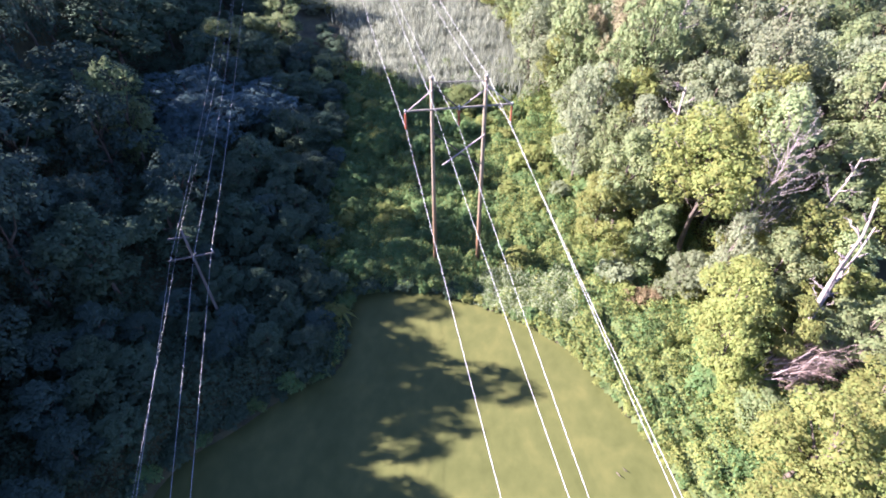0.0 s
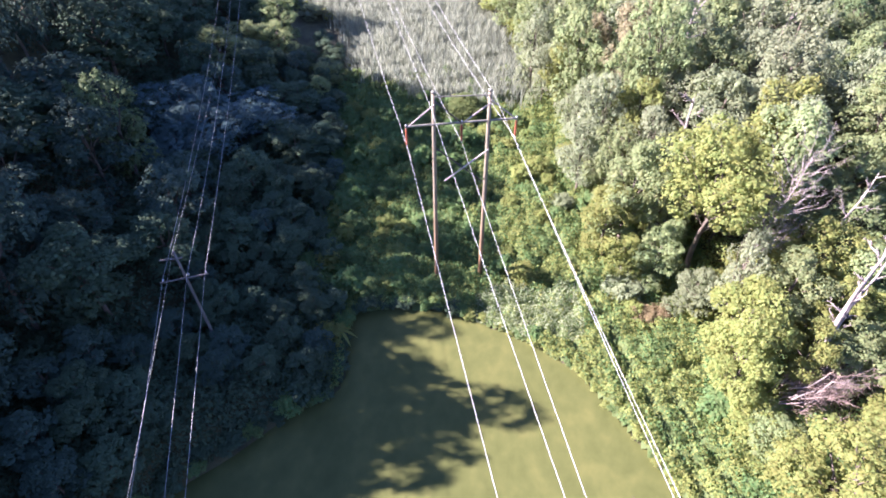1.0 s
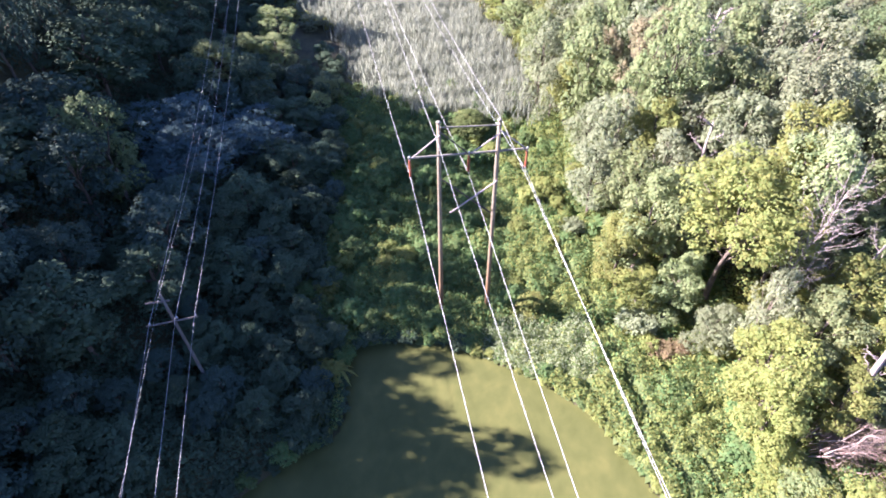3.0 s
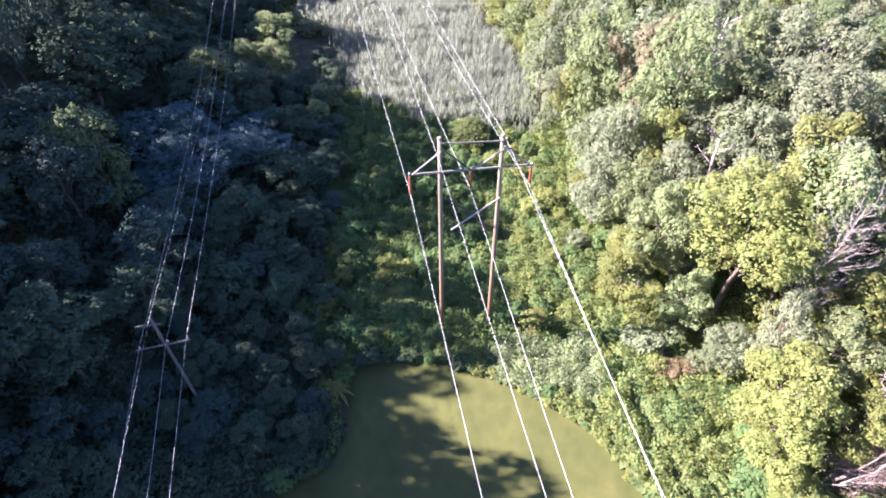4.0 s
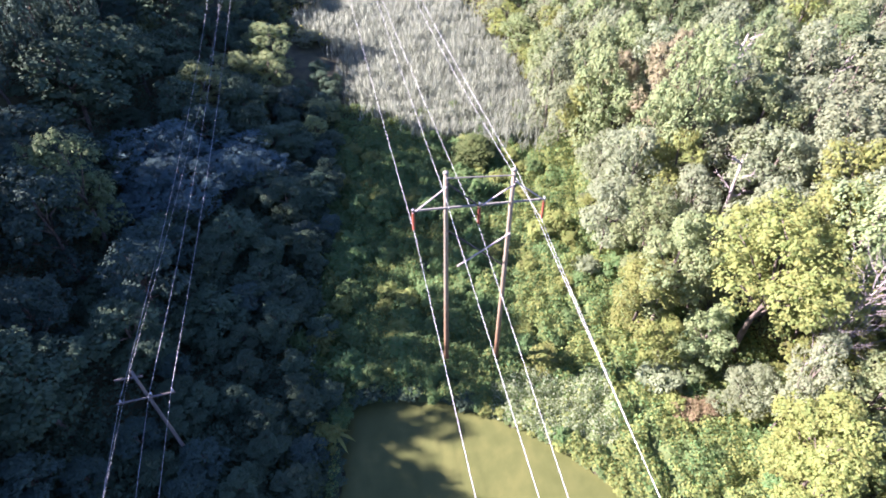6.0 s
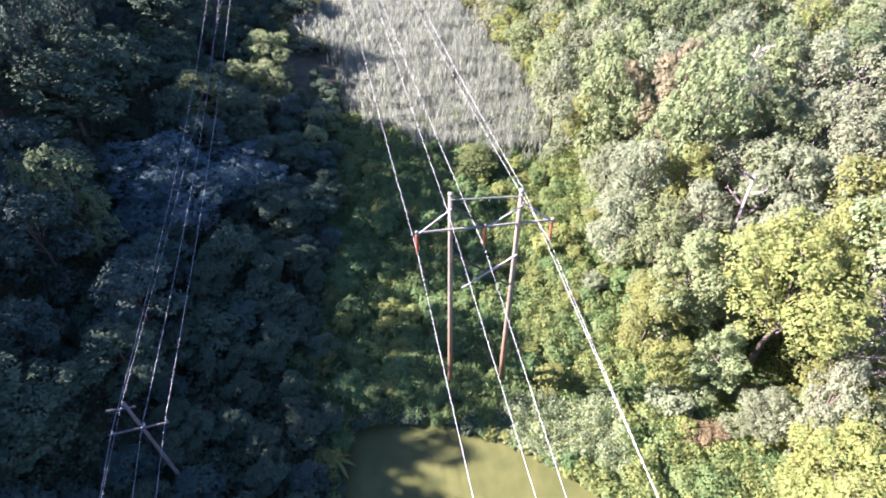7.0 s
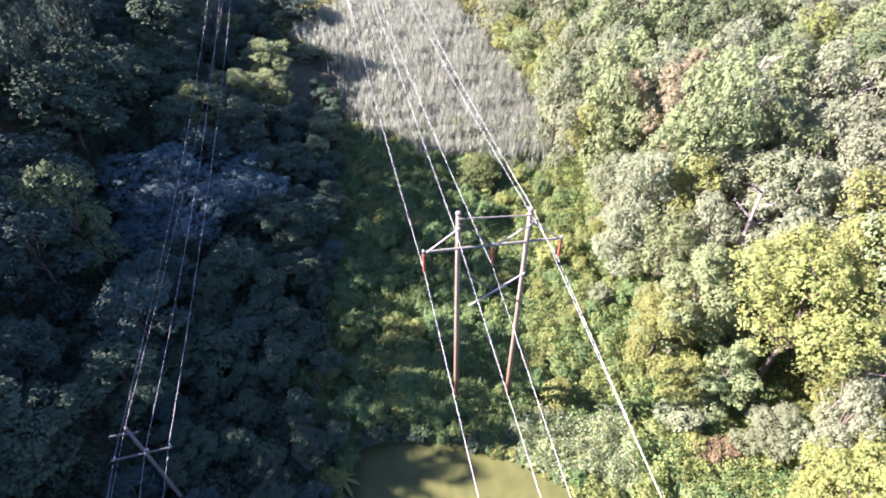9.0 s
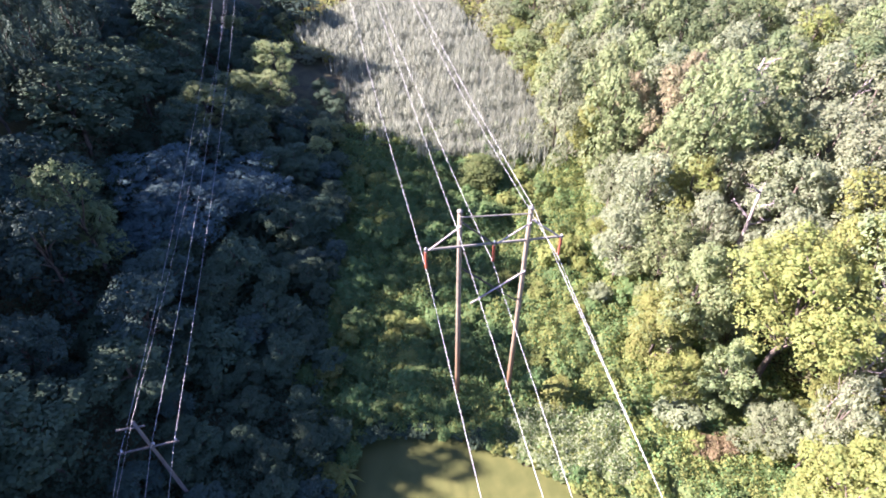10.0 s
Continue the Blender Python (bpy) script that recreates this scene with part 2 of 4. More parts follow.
def land(x, y):
    """Height of the ground above the pond."""
    x, y = np.asarray(x, float), np.asarray(y, float)
    z = 0.25 + 0.055 * np.clip(y - 36, 0, 90)
    r = np.clip(x - np.maximum(east_edge(y), np.interp(y, [36, 46], [20.5, 15.0])), 0, 60)
    z = z + 0.32 * r
    w = np.clip(west_edge(y) - x, 0, 60)
    z = z + w * np.interp(y, [45, 75], [0.22, 0.13])
    z = z + np.minimum(0.62 * np.clip(-34 - x, 0, 80), 24)
    z = z + 0.18 * soft_noise(x, y, 9, 3) + 0.05 * soft_noise(x, y, 2.3, 4)
    gap = shore_gap(x, y)
    return np.where(gap < 0, np.maximum(-0.7, 0.35 * gap) - 0.12, np.where(gap < 2.0, -0.12 + (z + 0.12) * np.clip(gap / 2.0, 0, 1), z))


def link_mesh(name, verts, faces, mats, parent=None, idx=None, smooth=False):
    me = bpy.data.meshes.new(name)
    me.from_pydata(verts, [], faces)
    for m in mats:
        me.materials.append(m)
    if idx is not None:
        me.polygons.foreach_set("material_index", idx)
    if smooth:
        me.polygons.foreach_set("use_smooth", [True] * len(me.polygons))
    me.update()
    ob = new(name, me)
    ob.parent = parent
    return ob


def axis(inner, step, outer):
    a = list(np.arange(inner[0], inner[1] + 0.01, step))
    lo, hi, s = [], [], step
    x = inner[0]
    while x > outer[0]:
        s *= 1.5
        x -= s
        lo.append(x)
    x, s = inner[1], step
    while x < outer[1]:
        s *= 1.5
        x += s
        hi.append(x)
    return np.array(lo[::-1] + a + hi)


gx, gy = axis((-60, 60), 0.8, (-1500, 1500)), axis((-20, 130), 0.8, (-1500, 1500))
X, Y = np.meshgrid(gx, gy)
Z = land(X, Y)
nx, ny = len(gx), len(gy)
i, j = np.meshgrid(np.arange(nx - 1), np.arange(ny - 1))
q = (j * nx + i).ravel()
ground = link_mesh("ground", np.stack([X.ravel(), Y.ravel(), Z.ravel()], 1).tolist(), np.stack([q, q + 1, q + nx + 1, q + nx], 1).tolist(), [SOIL], smooth=True)
tagged(ground, "dark damp soil and leaf litter under dense growth", "ground", kind="structure")

# pond surface
wb = bmesh.new()
ring = []
for k, p0 in enumerate(SHORE):
    p1, pp, pn = SHORE[(k + 1) % len(SHORE)], SHORE[k - 1], SHORE[(k + 2) % len(SHORE)]
    for u in (0, 0.2, 0.4, 0.6, 0.8):
        c = [0.5 * (2 * b + (c_ - a) * u + (2 * a - 5 * b + 4 * c_ - d) * u * u + (3 * b - a - 3 * c_ + d) * u ** 3) for a, b, c_, d in zip(pp, p0, p1, pn)]
        wob = 0.12 * math.sin(k * 5.1 + u * 17) + 0.08 * math.sin(k * 2.3 + u * 41)
        ring.append(wb.verts.new((c[0] * 1.012 + wob, c[1] + 0.3 + wob, 0.0)))
wb.faces.new(ring)
bmesh.ops.triangulate(wb, faces=wb.faces[:])
pond_me = bpy.data.meshes.new("pond")
wb.to_mesh(pond_me)
wb.free()
pond_me.materials.append(POND)
pond = tagged(new("pond", pond_me), "still pond covered with yellow-green duckweed", "water", kind="structure")


# ---- foliage builders ----
def unit(v):
    return v / np.maximum(np.linalg.norm(v, axis=1, keepdims=True), 1e-6)


def leaf_sheet(rng, c, nrm, length, width):
    """Small pointed leaves, three corners each, round the centres c, facing along nrm."""
    k = len(c)
    t = unit(np.cross(nrm, unit(rng.normal(size=(k, 3)))))
    s = unit(np.cross(nrm, t))
    L, W = np.broadcast_to(length, k)[:, None], np.broadcast_to(width, k)[:, None]
    v = np.stack([c - t * L * 0.4 + s * W / 2, c - t * L * 0.4 - s * W / 2, c + t * L * 0.6], 1).reshape(-1, 3)
    return v, np.arange(3 * k).reshape(-1, 3)


def fast_mesh(name, v, f, mats, parent=None):
    me = bpy.data.meshes.new(name)
    me.vertices.add(len(v))
    me.vertices.foreach_set("co", np.asarray(v, np.float32).ravel())
    me.loops.add(f.size)
    me.loops.foreach_set("vertex_index", np.asarray(f, np.int32).ravel())
    me.polygons.add(len(f))
    me.polygons.foreach_set("loop_start", np.arange(len(f), dtype=np.int32) * f.shape[1])
    me.polygons.foreach_set("loop_total", np.full(len(f), f.shape[1], np.int32))
    for m in mats:
        me.materials.append(m)
    me.polygons.foreach_set("use_smooth", np.ones(len(f), bool))
    me.update(calc_edges=True)
    me.validate()
    ob = new(name, me)
    ob.parent = parent
    return ob


def tube(bm, pts, radii, sides=6):
    """A round limb through pts."""
    rings = []
    for k, p in enumerate(pts):
        d = (pts[min(k + 1, len(pts) - 1)] - pts[max(k - 1, 0)]).normalized()
        a = d.orthogonal().normalized()
        b = d.cross(a)
        rings.append([bm.verts.new(p + (a * math.cos(math.tau * s / sides) + b * math.sin(math.tau * s / sides)) * radii[k]) for s in range(sides)])
    for r0, r1 in zip(rings, rings[1:]):
        # match the nearest corner so that limbs do not twist
        off = min(range(sides), key=lambda o: (r1[o].co - r0[0].co).length)
        for s in range(sides):
            bm.faces.new((r0[s], r0[(s + 1) % sides], r1[(s + 1 + off) % sides], r1[(s + off) % sides]))
    bm.faces.new(rings[0][::-1])
    bm.faces.new(rings[-1])


def part(name, bm, material, parent, label="", smooth=True):
    me = bpy.data.meshes.new(name)
    bmesh.ops.recalc_face_normals(bm, faces=bm.faces[:])
    bm.to_mesh(me)
    bm.free()
    me.materials.append(material)
    if smooth:
        me.polygons.foreach_set("use_smooth", [True] * len(me.polygons))
    ob = new(name, me)
    ob.parent = parent
    if label:
        ob["label"] = label
    return ob


def bent(rng, a, b, steps, wobble):
    a, b = Vector(a), Vector(b)
    return [a.lerp(b, k / steps) + (Vector(rng.normal(size=3)) * wobble * (b - a).length if 0 < k < steps else Vector()) for k in range(steps + 1)]


def crown_points(rng, lobes, count, puffs, puff_r):
    """Leaf places and facings on clumps that cover a crown of several lobes."""
    w = np.array([a * b + b * c + a * c for _, (a, b, c) in lobes])
    which = rng.choice(len(lobes), puffs, p=w / w.sum())
    mid = np.array([m for m, _ in lobes])[which]
    rad = np.array([r for _, r in lobes])[which]
    d = unit(rng.normal(size=(puffs, 3)) + np.array([0, 0, 0.35]))
    pc = mid + d * rad * rng.uniform(0.72, 1.05, (puffs, 1))
    size = puff_r * rng.uniform(0.6, 1.45, puffs)
    k = rng.choice(puffs, count, p=size ** 2 / (size ** 2).sum())
    e = unit(rng.normal(size=(count, 3)) + 0.7 * d[k] + np.array([0, 0, 0.3]))
    c = pc[k] + e * (size[k] * rng.uniform(0.6, 1.12, count))[:, None] * np.array([1, 1, 0.75])
    # half of the leaves fill the hollows between the clumps
    fill = rng.random(count) < 0.48
    wl_ = rng.choice(len(lobes), count, p=w / w.sum())
    out = unit(rng.normal(size=(count, 3)) + np.array([0, 0, 0.35]))
    c[fill] = (np.array([m for m, _ in lobes])[wl_] + out * np.array([r for _, r in lobes])[wl_] * rng.uniform(0.8, 1.06, (count, 1)))[fill]
    e = np.where(fill[:, None], out, e)
    nrm = unit(0.62 * e + 0.27 * rng.normal(size=(count, 3)) + np.array([0, 0, 0.9]))
    return c, nrm, pc, size


def knob():
    """A small domed template of four triangles."""
    v = [(0, 0, 1), (1, 0, -0.4), (0, 1, -0.4), (-1, 0, -0.4), (0, -1, -0.4)]
    f = [(0, 1 + k, 1 + (k + 1) % 4) for k in range(4)]
    return np.array(v, float), np.array(f)


KNOB_V, KNOB_F = knob()


def clumps(rng, c, r, flat=0.8):
    """Twiggy leaf masses at c, of radius r, rough in outline."""
    k, n = len(c), len(KNOB_V)
    a = rng.uniform(0, math.tau, k)
    rot = np.stack([np.stack([np.cos(a), -np.sin(a)], 1), np.stack([np.sin(a), np.cos(a)], 1)], 1)
    v = np.broadcast_to(KNOB_V, (k, n, 3)).copy()
    v[:, :, :2] = np.einsum("kij,knj->kni", rot, v[:, :, :2])
    v *= rng.uniform(0.72, 1.15, (k, n, 1)) * np.asarray(r)[:, None, None]
    v[:, :, 2] *= flat
    v += c[:, None, :]
    f = KNOB_F[None] + (np.arange(k) * n)[:, None, None]
    return v.reshape(-1, 3), f.reshape(-1, 3)


def both(a, b):
    """Joins two lots of corners and triangles."""
    return np.concatenate([a[0], b[0]]), np.concatenate([a[1], b[1] + len(a[0])])


def make_tree(name, seed, leaf, label, height=10.0, spread=3.0, base=0.3, leaves=6700, size=0.183, lobes=10, puffs=210, puff_r=0.42, lean=(0, 0), category="tree"):
    """A tapered trunk with limbs, and a crown of leaf clumps with gaps between them."""
    rng = np.random.default_rng(seed)
    thing = new(name)
    bm = bmesh.new()
    top = Vector((rng.normal() * 0.3 + lean[0], rng.normal() * 0.3 + lean[1], height * 0.8))
    tube(bm, bent(rng, (0, 0, -0.4), top, 5, 0.015), [height * 0.021 * (1 - 0.15 * k) for k in range(6)], 7)
    ls = []
    for k in range(lobes):
        u = k / max(lobes - 1, 1)
        ang, z = k * 2.4 + rng.uniform(-0.4, 0.4), height * (base + (0.92 - base) * u ** 0.7)
        reach = spread * (0.74 * math.sin(math.pi * (0.25 + 0.52 * u)) if u < 1 else 0.1)
        reach *= rng.uniform(0.75, 1.15)
        c = np.array([math.cos(ang) * reach + lean[0] * u ** 0.5, math.sin(ang) * reach + lean[1] * u ** 0.5, z - spread * 0.18])
        r = spread * rng.uniform(0.38, 0.58) * (1.0 - 0.15 * u)
        ls.append((c, (r, r, r * 0.72)))
        start = top * (max(z * 0.62, height * 0.12) / top.z)
        tube(bm, bent(rng, start, Vector(c), 3, 0.05), [height * 0.009, height * 0.007, height * 0.005, height * 0.002], 4)
    part("trunk", bm, BARK, thing)
    c, nrm, pc, pr = crown_points(rng, ls, leaves, puffs, puff_r)
    ln = size * rng.uniform(0.7, 1.35, leaves)
    v, f = both(leaf_sheet(rng, c, nrm, ln, ln * rng.uniform(0.7, 1.0, leaves)), clumps(rng, pc, pr * 0.62))
    fast_mesh("crown", v, f, [leaf], thing)
    return tagged(thing, label, category)


def make_shrub(name, seed, leaf, label, height=1.4, spread=1.1, leaves=1000, size=0.155, puffs=34, puff_r=0.28):
    rng = np.random.default_rng(seed)
    thing = new(name)
    bm = bmesh.new()
    ls = []
    for k in range(5):
        ang = k * 1.26 + rng.uniform(-0.3, 0.3)
        reach = spread * rng.uniform(0.25, 0.6) if k else 0
        c = np.array([math.cos(ang) * reach, math.sin(ang) * reach, height * (rng.uniform(0.45, 0.7) if k else 0.72)])
        r = spread * rng.uniform(0.38, 0.55)
        ls.append((c, (r, r, min(r, height * 0.4))))
        tube(bm, bent(rng, (0, 0, -0.15), Vector(c), 3, 0.05), [0.03, 0.024, 0.018, 0.008], 5)
    part("woody_base", bm, BARK, thing)
    c, nrm, pc, pr = crown_points(rng, ls, leaves, puffs, puff_r)
    c[:, 2] = np.maximum(c[:, 2], 0.05)
    ln = size * rng.uniform(0.7, 1.35, leaves)
    v, f = both(leaf_sheet(rng, c, nrm, ln, ln * rng.uniform(0.7, 1.0, leaves)), clumps(rng, pc, pr * 0.62))
    fast_mesh("foliage", v, f, [leaf], thing)
    return tagged(thing, label, "shrub")


def settle(thing, x, y, s=1.0, turn=0.0, squash=1.0, sink=0.0):
    """The pose that stands a plant on the ground."""
    return pose(x, y, float(land(x, y)) - sink, 0, 0, turn) @ Matrix.Diagonal((s, s, s * squash, 1))


# ---- power lines ----
LINE = radians(12.5)
ALONG = Vector((-math.sin(LINE), math.cos(LINE), 0))
ARM = radians(9.0)
ACROSS = Vector((math.cos(ARM), math.sin(ARM), 0))
POLE_W, POLE_E = Vector((-0.90, 39.80, 0)), Vector((3.14, 40.16, 0))
TOP, ARM_Z = 19.95, 17.6


def round_pole(parent, p, z0, z1, r0, r1, mat, name="pole", label=""):
    bm = bmesh.new()
    tube(bm, [Vector((p.x, p.y, z0 + (z1 - z0) * k / 6)) for k in range(7)], [r0 + (r1 - r0) * k / 6 for k in range(7)], 14)
    return part(name, bm, mat, parent, label)


def beam(parent, name, a, b, w, h, mat, label="", bevel=0.015):
    """A squared timber from a to b with eased edges."""
    a, b = Vector(a), Vector(b)
    d = (b - a).normalized()
    side = d.cross(Vector((0, 0, 1))).normalized()
    up = side.cross(d).normalized()
    bm = bmesh.new()
    vs = [[bm.verts.new(q + side * (sx * w / 2) + up * (sz * h / 2)) for sx, sz in ((-1, -1), (1, -1), (1, 1), (-1, 1))] for q in (a, b)]
    for k in range(4):
        bm.faces.new((vs[0][k], vs[0][(k + 1) % 4], vs[1][(k + 1) % 4], vs[1][k]))
    bm.faces.new(vs[0][::-1])
    bm.faces.new(vs[1])
    bmesh.ops.bevel(bm, geom=bm.edges[:], offset=bevel, segments=1, affect="EDGES")
    return part(name, bm, mat, parent, label, smooth=False)


def insulator(parent, top, length, r=0.105, tilt=Vector((0, 0, 0)), sheds=9):
    """A string of sheds on a rod, with end fittings."""
    bm = bmesh.new()
    pts, rad = [], []
    end = top - Vector((0, 0, length)) + tilt
    n = sheds * 3
    for k in range(n + 1):
        pts.append(top.lerp(end, k / n))
        rad.append((0.45 * r, r, 0.6 * r)[k % 3] if 0 < k < n else 0.03)
    tube(bm, pts, rad, 10)
    ob = part("insulator", bm, INSUL, parent, "orange-red polymer insulator string")
    cap = bmesh.new()
    tube(cap, [end + Vector((0, 0, 0.04)), end - Vector((0, 0, 0.10))], [0.045, 0.06], 8)
    part("clamp", cap, STEEL, ob)
    return end


tower = new("transmission_tower")
for p in (POLE_W, POLE_E):
    zg = float(land(p.x, p.y))
    r_at = lambda z: 0.195 - 0.06 * (z - zg) / (TOP - zg)
    round_pole(tower, p, zg - 0.6, TOP, r_at(zg), r_at(TOP), POLE_STAINED, "pole", "wooden pole, brown below and weathered grey above")
    cap = bmesh.new()
    tube(cap, [Vector((p.x, p.y, TOP - 0.02)), Vector((p.x, p.y, TOP + 0.06)), Vector((p.x, p.y, TOP + 0.10))], [0.17, 0.165, 0.05], 12)
    part("pole_cap", cap, TIMBER, tower)
front = ALONG * -0.22
mid = (POLE_W + POLE_E) / 2
arm_w, arm_e = mid - ACROSS * 4.2, mid + ACROSS * 4.2
o = front * 0.9
beam(tower, "crossarm", arm_w + o + Vector((0, 0, ARM_Z)), arm_e + o + Vector((0, 0, ARM_Z)), 0.10, 0.14, TIMBER, "grey weathered timber crossarm")
beam(tower, "top_bar", POLE_W + front * 0.9 + Vector((0, 0, TOP - 0.25)), POLE_E + front * 0.9 + Vector((0, 0, TOP - 0.25)), 0.06, 0.09, TIMBER)
near = front * 1.7
for a, za, b, zb in ((POLE_W, TOP - 0.75, arm_w + ACROSS * 0.25, ARM_Z + 0.1), (POLE_E, TOP - 0.75, mid + ACROSS * 0.1, ARM_Z + 0.1),
                     (POLE_W, TOP - 0.45, mid - ACROSS * 0.1, ARM_Z + 0.1), (POLE_E, TOP - 0.55, arm_e - ACROSS * 0.25, ARM_Z + 0.1)):
    dark = za > TOP - 0.5
    beam(tower, "brace", a + near + Vector((0, 0, za)), b + near + Vector((0, 0, zb)), 0.075, 0.085, DARK_WOOD if dark else BRACE)
beam(tower, "cross_brace", POLE_E + near + Vector((0, 0, 15.3)), POLE_E.lerp(POLE_W, 0.83) + near * 0.9 + Vector((0, 0, 12.5)), 0.09, 0.1, BRACE, "pale timber cross brace")
beam(tower, "cross_brace", POLE_W - near + Vector((0, 0, 15.3)), POLE_E - near * 0.9 + Vector((0, 0, 11.7)), 0.07, 0.1, DARK_WOOD, "dark timber cross brace")
for z in (15.3, 11.9):
    for p in (POLE_W, POLE_E):
        bolt = bmesh.new()
        tube(bolt, [p + near * 0.75 + Vector((0, 0, z)), p - near * 0.75 + Vector((0, 0, z))], [0.018, 0.018], 6)
        part("bolt", bolt, RUSTY, tower)
hang = []
for p in (arm_w + o + ACROSS * 0.1, mid + o, arm_e + o - ACROSS * 0.1):
    plate = bmesh.new()
    tube(plate, [p + Vector((0, 0, ARM_Z + 0.16)), p + Vector((0, 0, ARM_Z - 0.2))], [0.05, 0.05], 8)
    part("hanger", plate, STEEL, tower)
    hang.append(insulator(tower, p + Vector((0, 0, ARM_Z - 0.18)), 1.38))
tagged(tower, "weathered wooden two-pole pylon with crossarm, braces and red insulators", "pylon")


def wire(p, far, close, radius, label, group, mat=WIRE):
    """A sagging wire through p, both ways along the line. far and close: heading in degrees, slope and bend."""
    bm = bmesh.new()
    pts = []
    for s in list(range(-150, -60, 10)) + list(range(-60, 0, 3)) + list(range(0, 60, 3)) + list(range(60, 221, 10)):
        h, a, b = far if s >= 0 else close
        u = abs(s)
        pts.append(Vector(p) + Vector((-math.sin(radians(h)) * s, math.cos(radians(h)) * s, a * u + b * u * u)))
    tube(bm, pts, [radius] * len(pts), 6)
    me = bpy.data.meshes.new("power_wire")
    bm.to_mesh(me)
    bm.free()
    me.materials.append(mat)
    me.polygons.foreach_set("use_smooth", [True] * len(me.polygons))
    return tagged(new("power_wire", me), label, "wire", group)


for p, far, close in zip(hang, ((12.8, -0.135, 0.0008), (12.6, -0.105, 0.0006), (12.6, -0.1, 0.00077)),
                         ((12.6, -0.095, 0.0008), (12.5, -0.127, 0.00076), (12.75, -0.156, 0.0008))):
    wire(p - Vector((0, 0, 0.08)), far, close, 0.013, "bright aluminium conductor hung from a red insulator", "tower wires")
wire((-1.03, 39.77, 18.6), (12.45, -0.06, 0.0006), (12.7, -0.078, 0.0008), 0.0115, "thin bright shield wire tied to a pole", "tower wires")
wire((3.26, 40.18, 19.97), (12.55, -0.066, 0.0008), (12.95, -0.138, 0.0008), 0.0115, "thin bright shield wire tied to a pole top", "tower wires")

SIDE = Vector((-18.1, 30.45, 0))
side_pole = new("utility_pole")
zg = float(land(SIDE.x, SIDE.y))
round_pole(side_pole, SIDE, zg - 0.5, 13.2, 0.125, 0.085, POLE_SHADED)
acr = Vector((math.cos(LINE), math.sin(LINE), 0))
fro = ALONG * -0.17
beam(side_pole, "crossarm", SIDE + fro - acr * 1.7 + Vector((0, 0, 10.65)), SIDE + fro + acr * 1.6 + Vector((0, 0, 10.9)), 0.09, 0.12, POLE_SHADED)
beam(side_pole, "crossarm", SIDE - fro - acr * 1.2 + Vector((0, 0, 12.4)), SIDE - fro + acr * 0.3 + Vector((0, 0, 12.4)), 0.09, 0.12, POLE_SHADED)
pins = []
for u, z in ((-1.42, 10.72), (0.33, 10.95), (1.5, 10.95)):
    base = SIDE + fro * (1.0 if u else 1.6) + acr * u + Vector((0, 0, z))
    bm = bmesh.new()
    tube(bm, [base + Vector((0, 0, h)) for h in (0, 0.06, 0.1, 0.14, 0.18, 0.24)], [0.02, 0.02, 0.06, 0.04, 0.06, 0.03], 10)
    part("insulator", bm, STEEL, side_pole, "small grey pin insulator")
    pins.append(base + Vector((0, 0, 0.24)))
tagged(side_pole, "grey weathered wooden utility pole with a short crossarm", "utility pole")
for p, far, close in (((-19.45, 29.98, 10.95), (12.7, -0.0064, 0.0014), (13.1, -0.139, 0.0008)), ((-17.75, 30.18, 11.2), (12.15, 0.009, 0.0017), (13.05, -0.166, 0.0008)),
                      ((-16.62, 30.58, 11.2), (13.0, 0.007, 0.0009), (12.6, -0.162, 0.0008))):
    wire(p, far, close, 0.0105, "thin grey overhead wire on a crossarm", "roadside wires", DULL_WIRE)
wire(SIDE + Vector((0, 0, 13.3)), (12.6, -0.025, 0.0008), (12.6, -0.09, 0.0008), 0.006, "thin dull wire tied to a pole top", "roadside wires", DULL_WIRE)

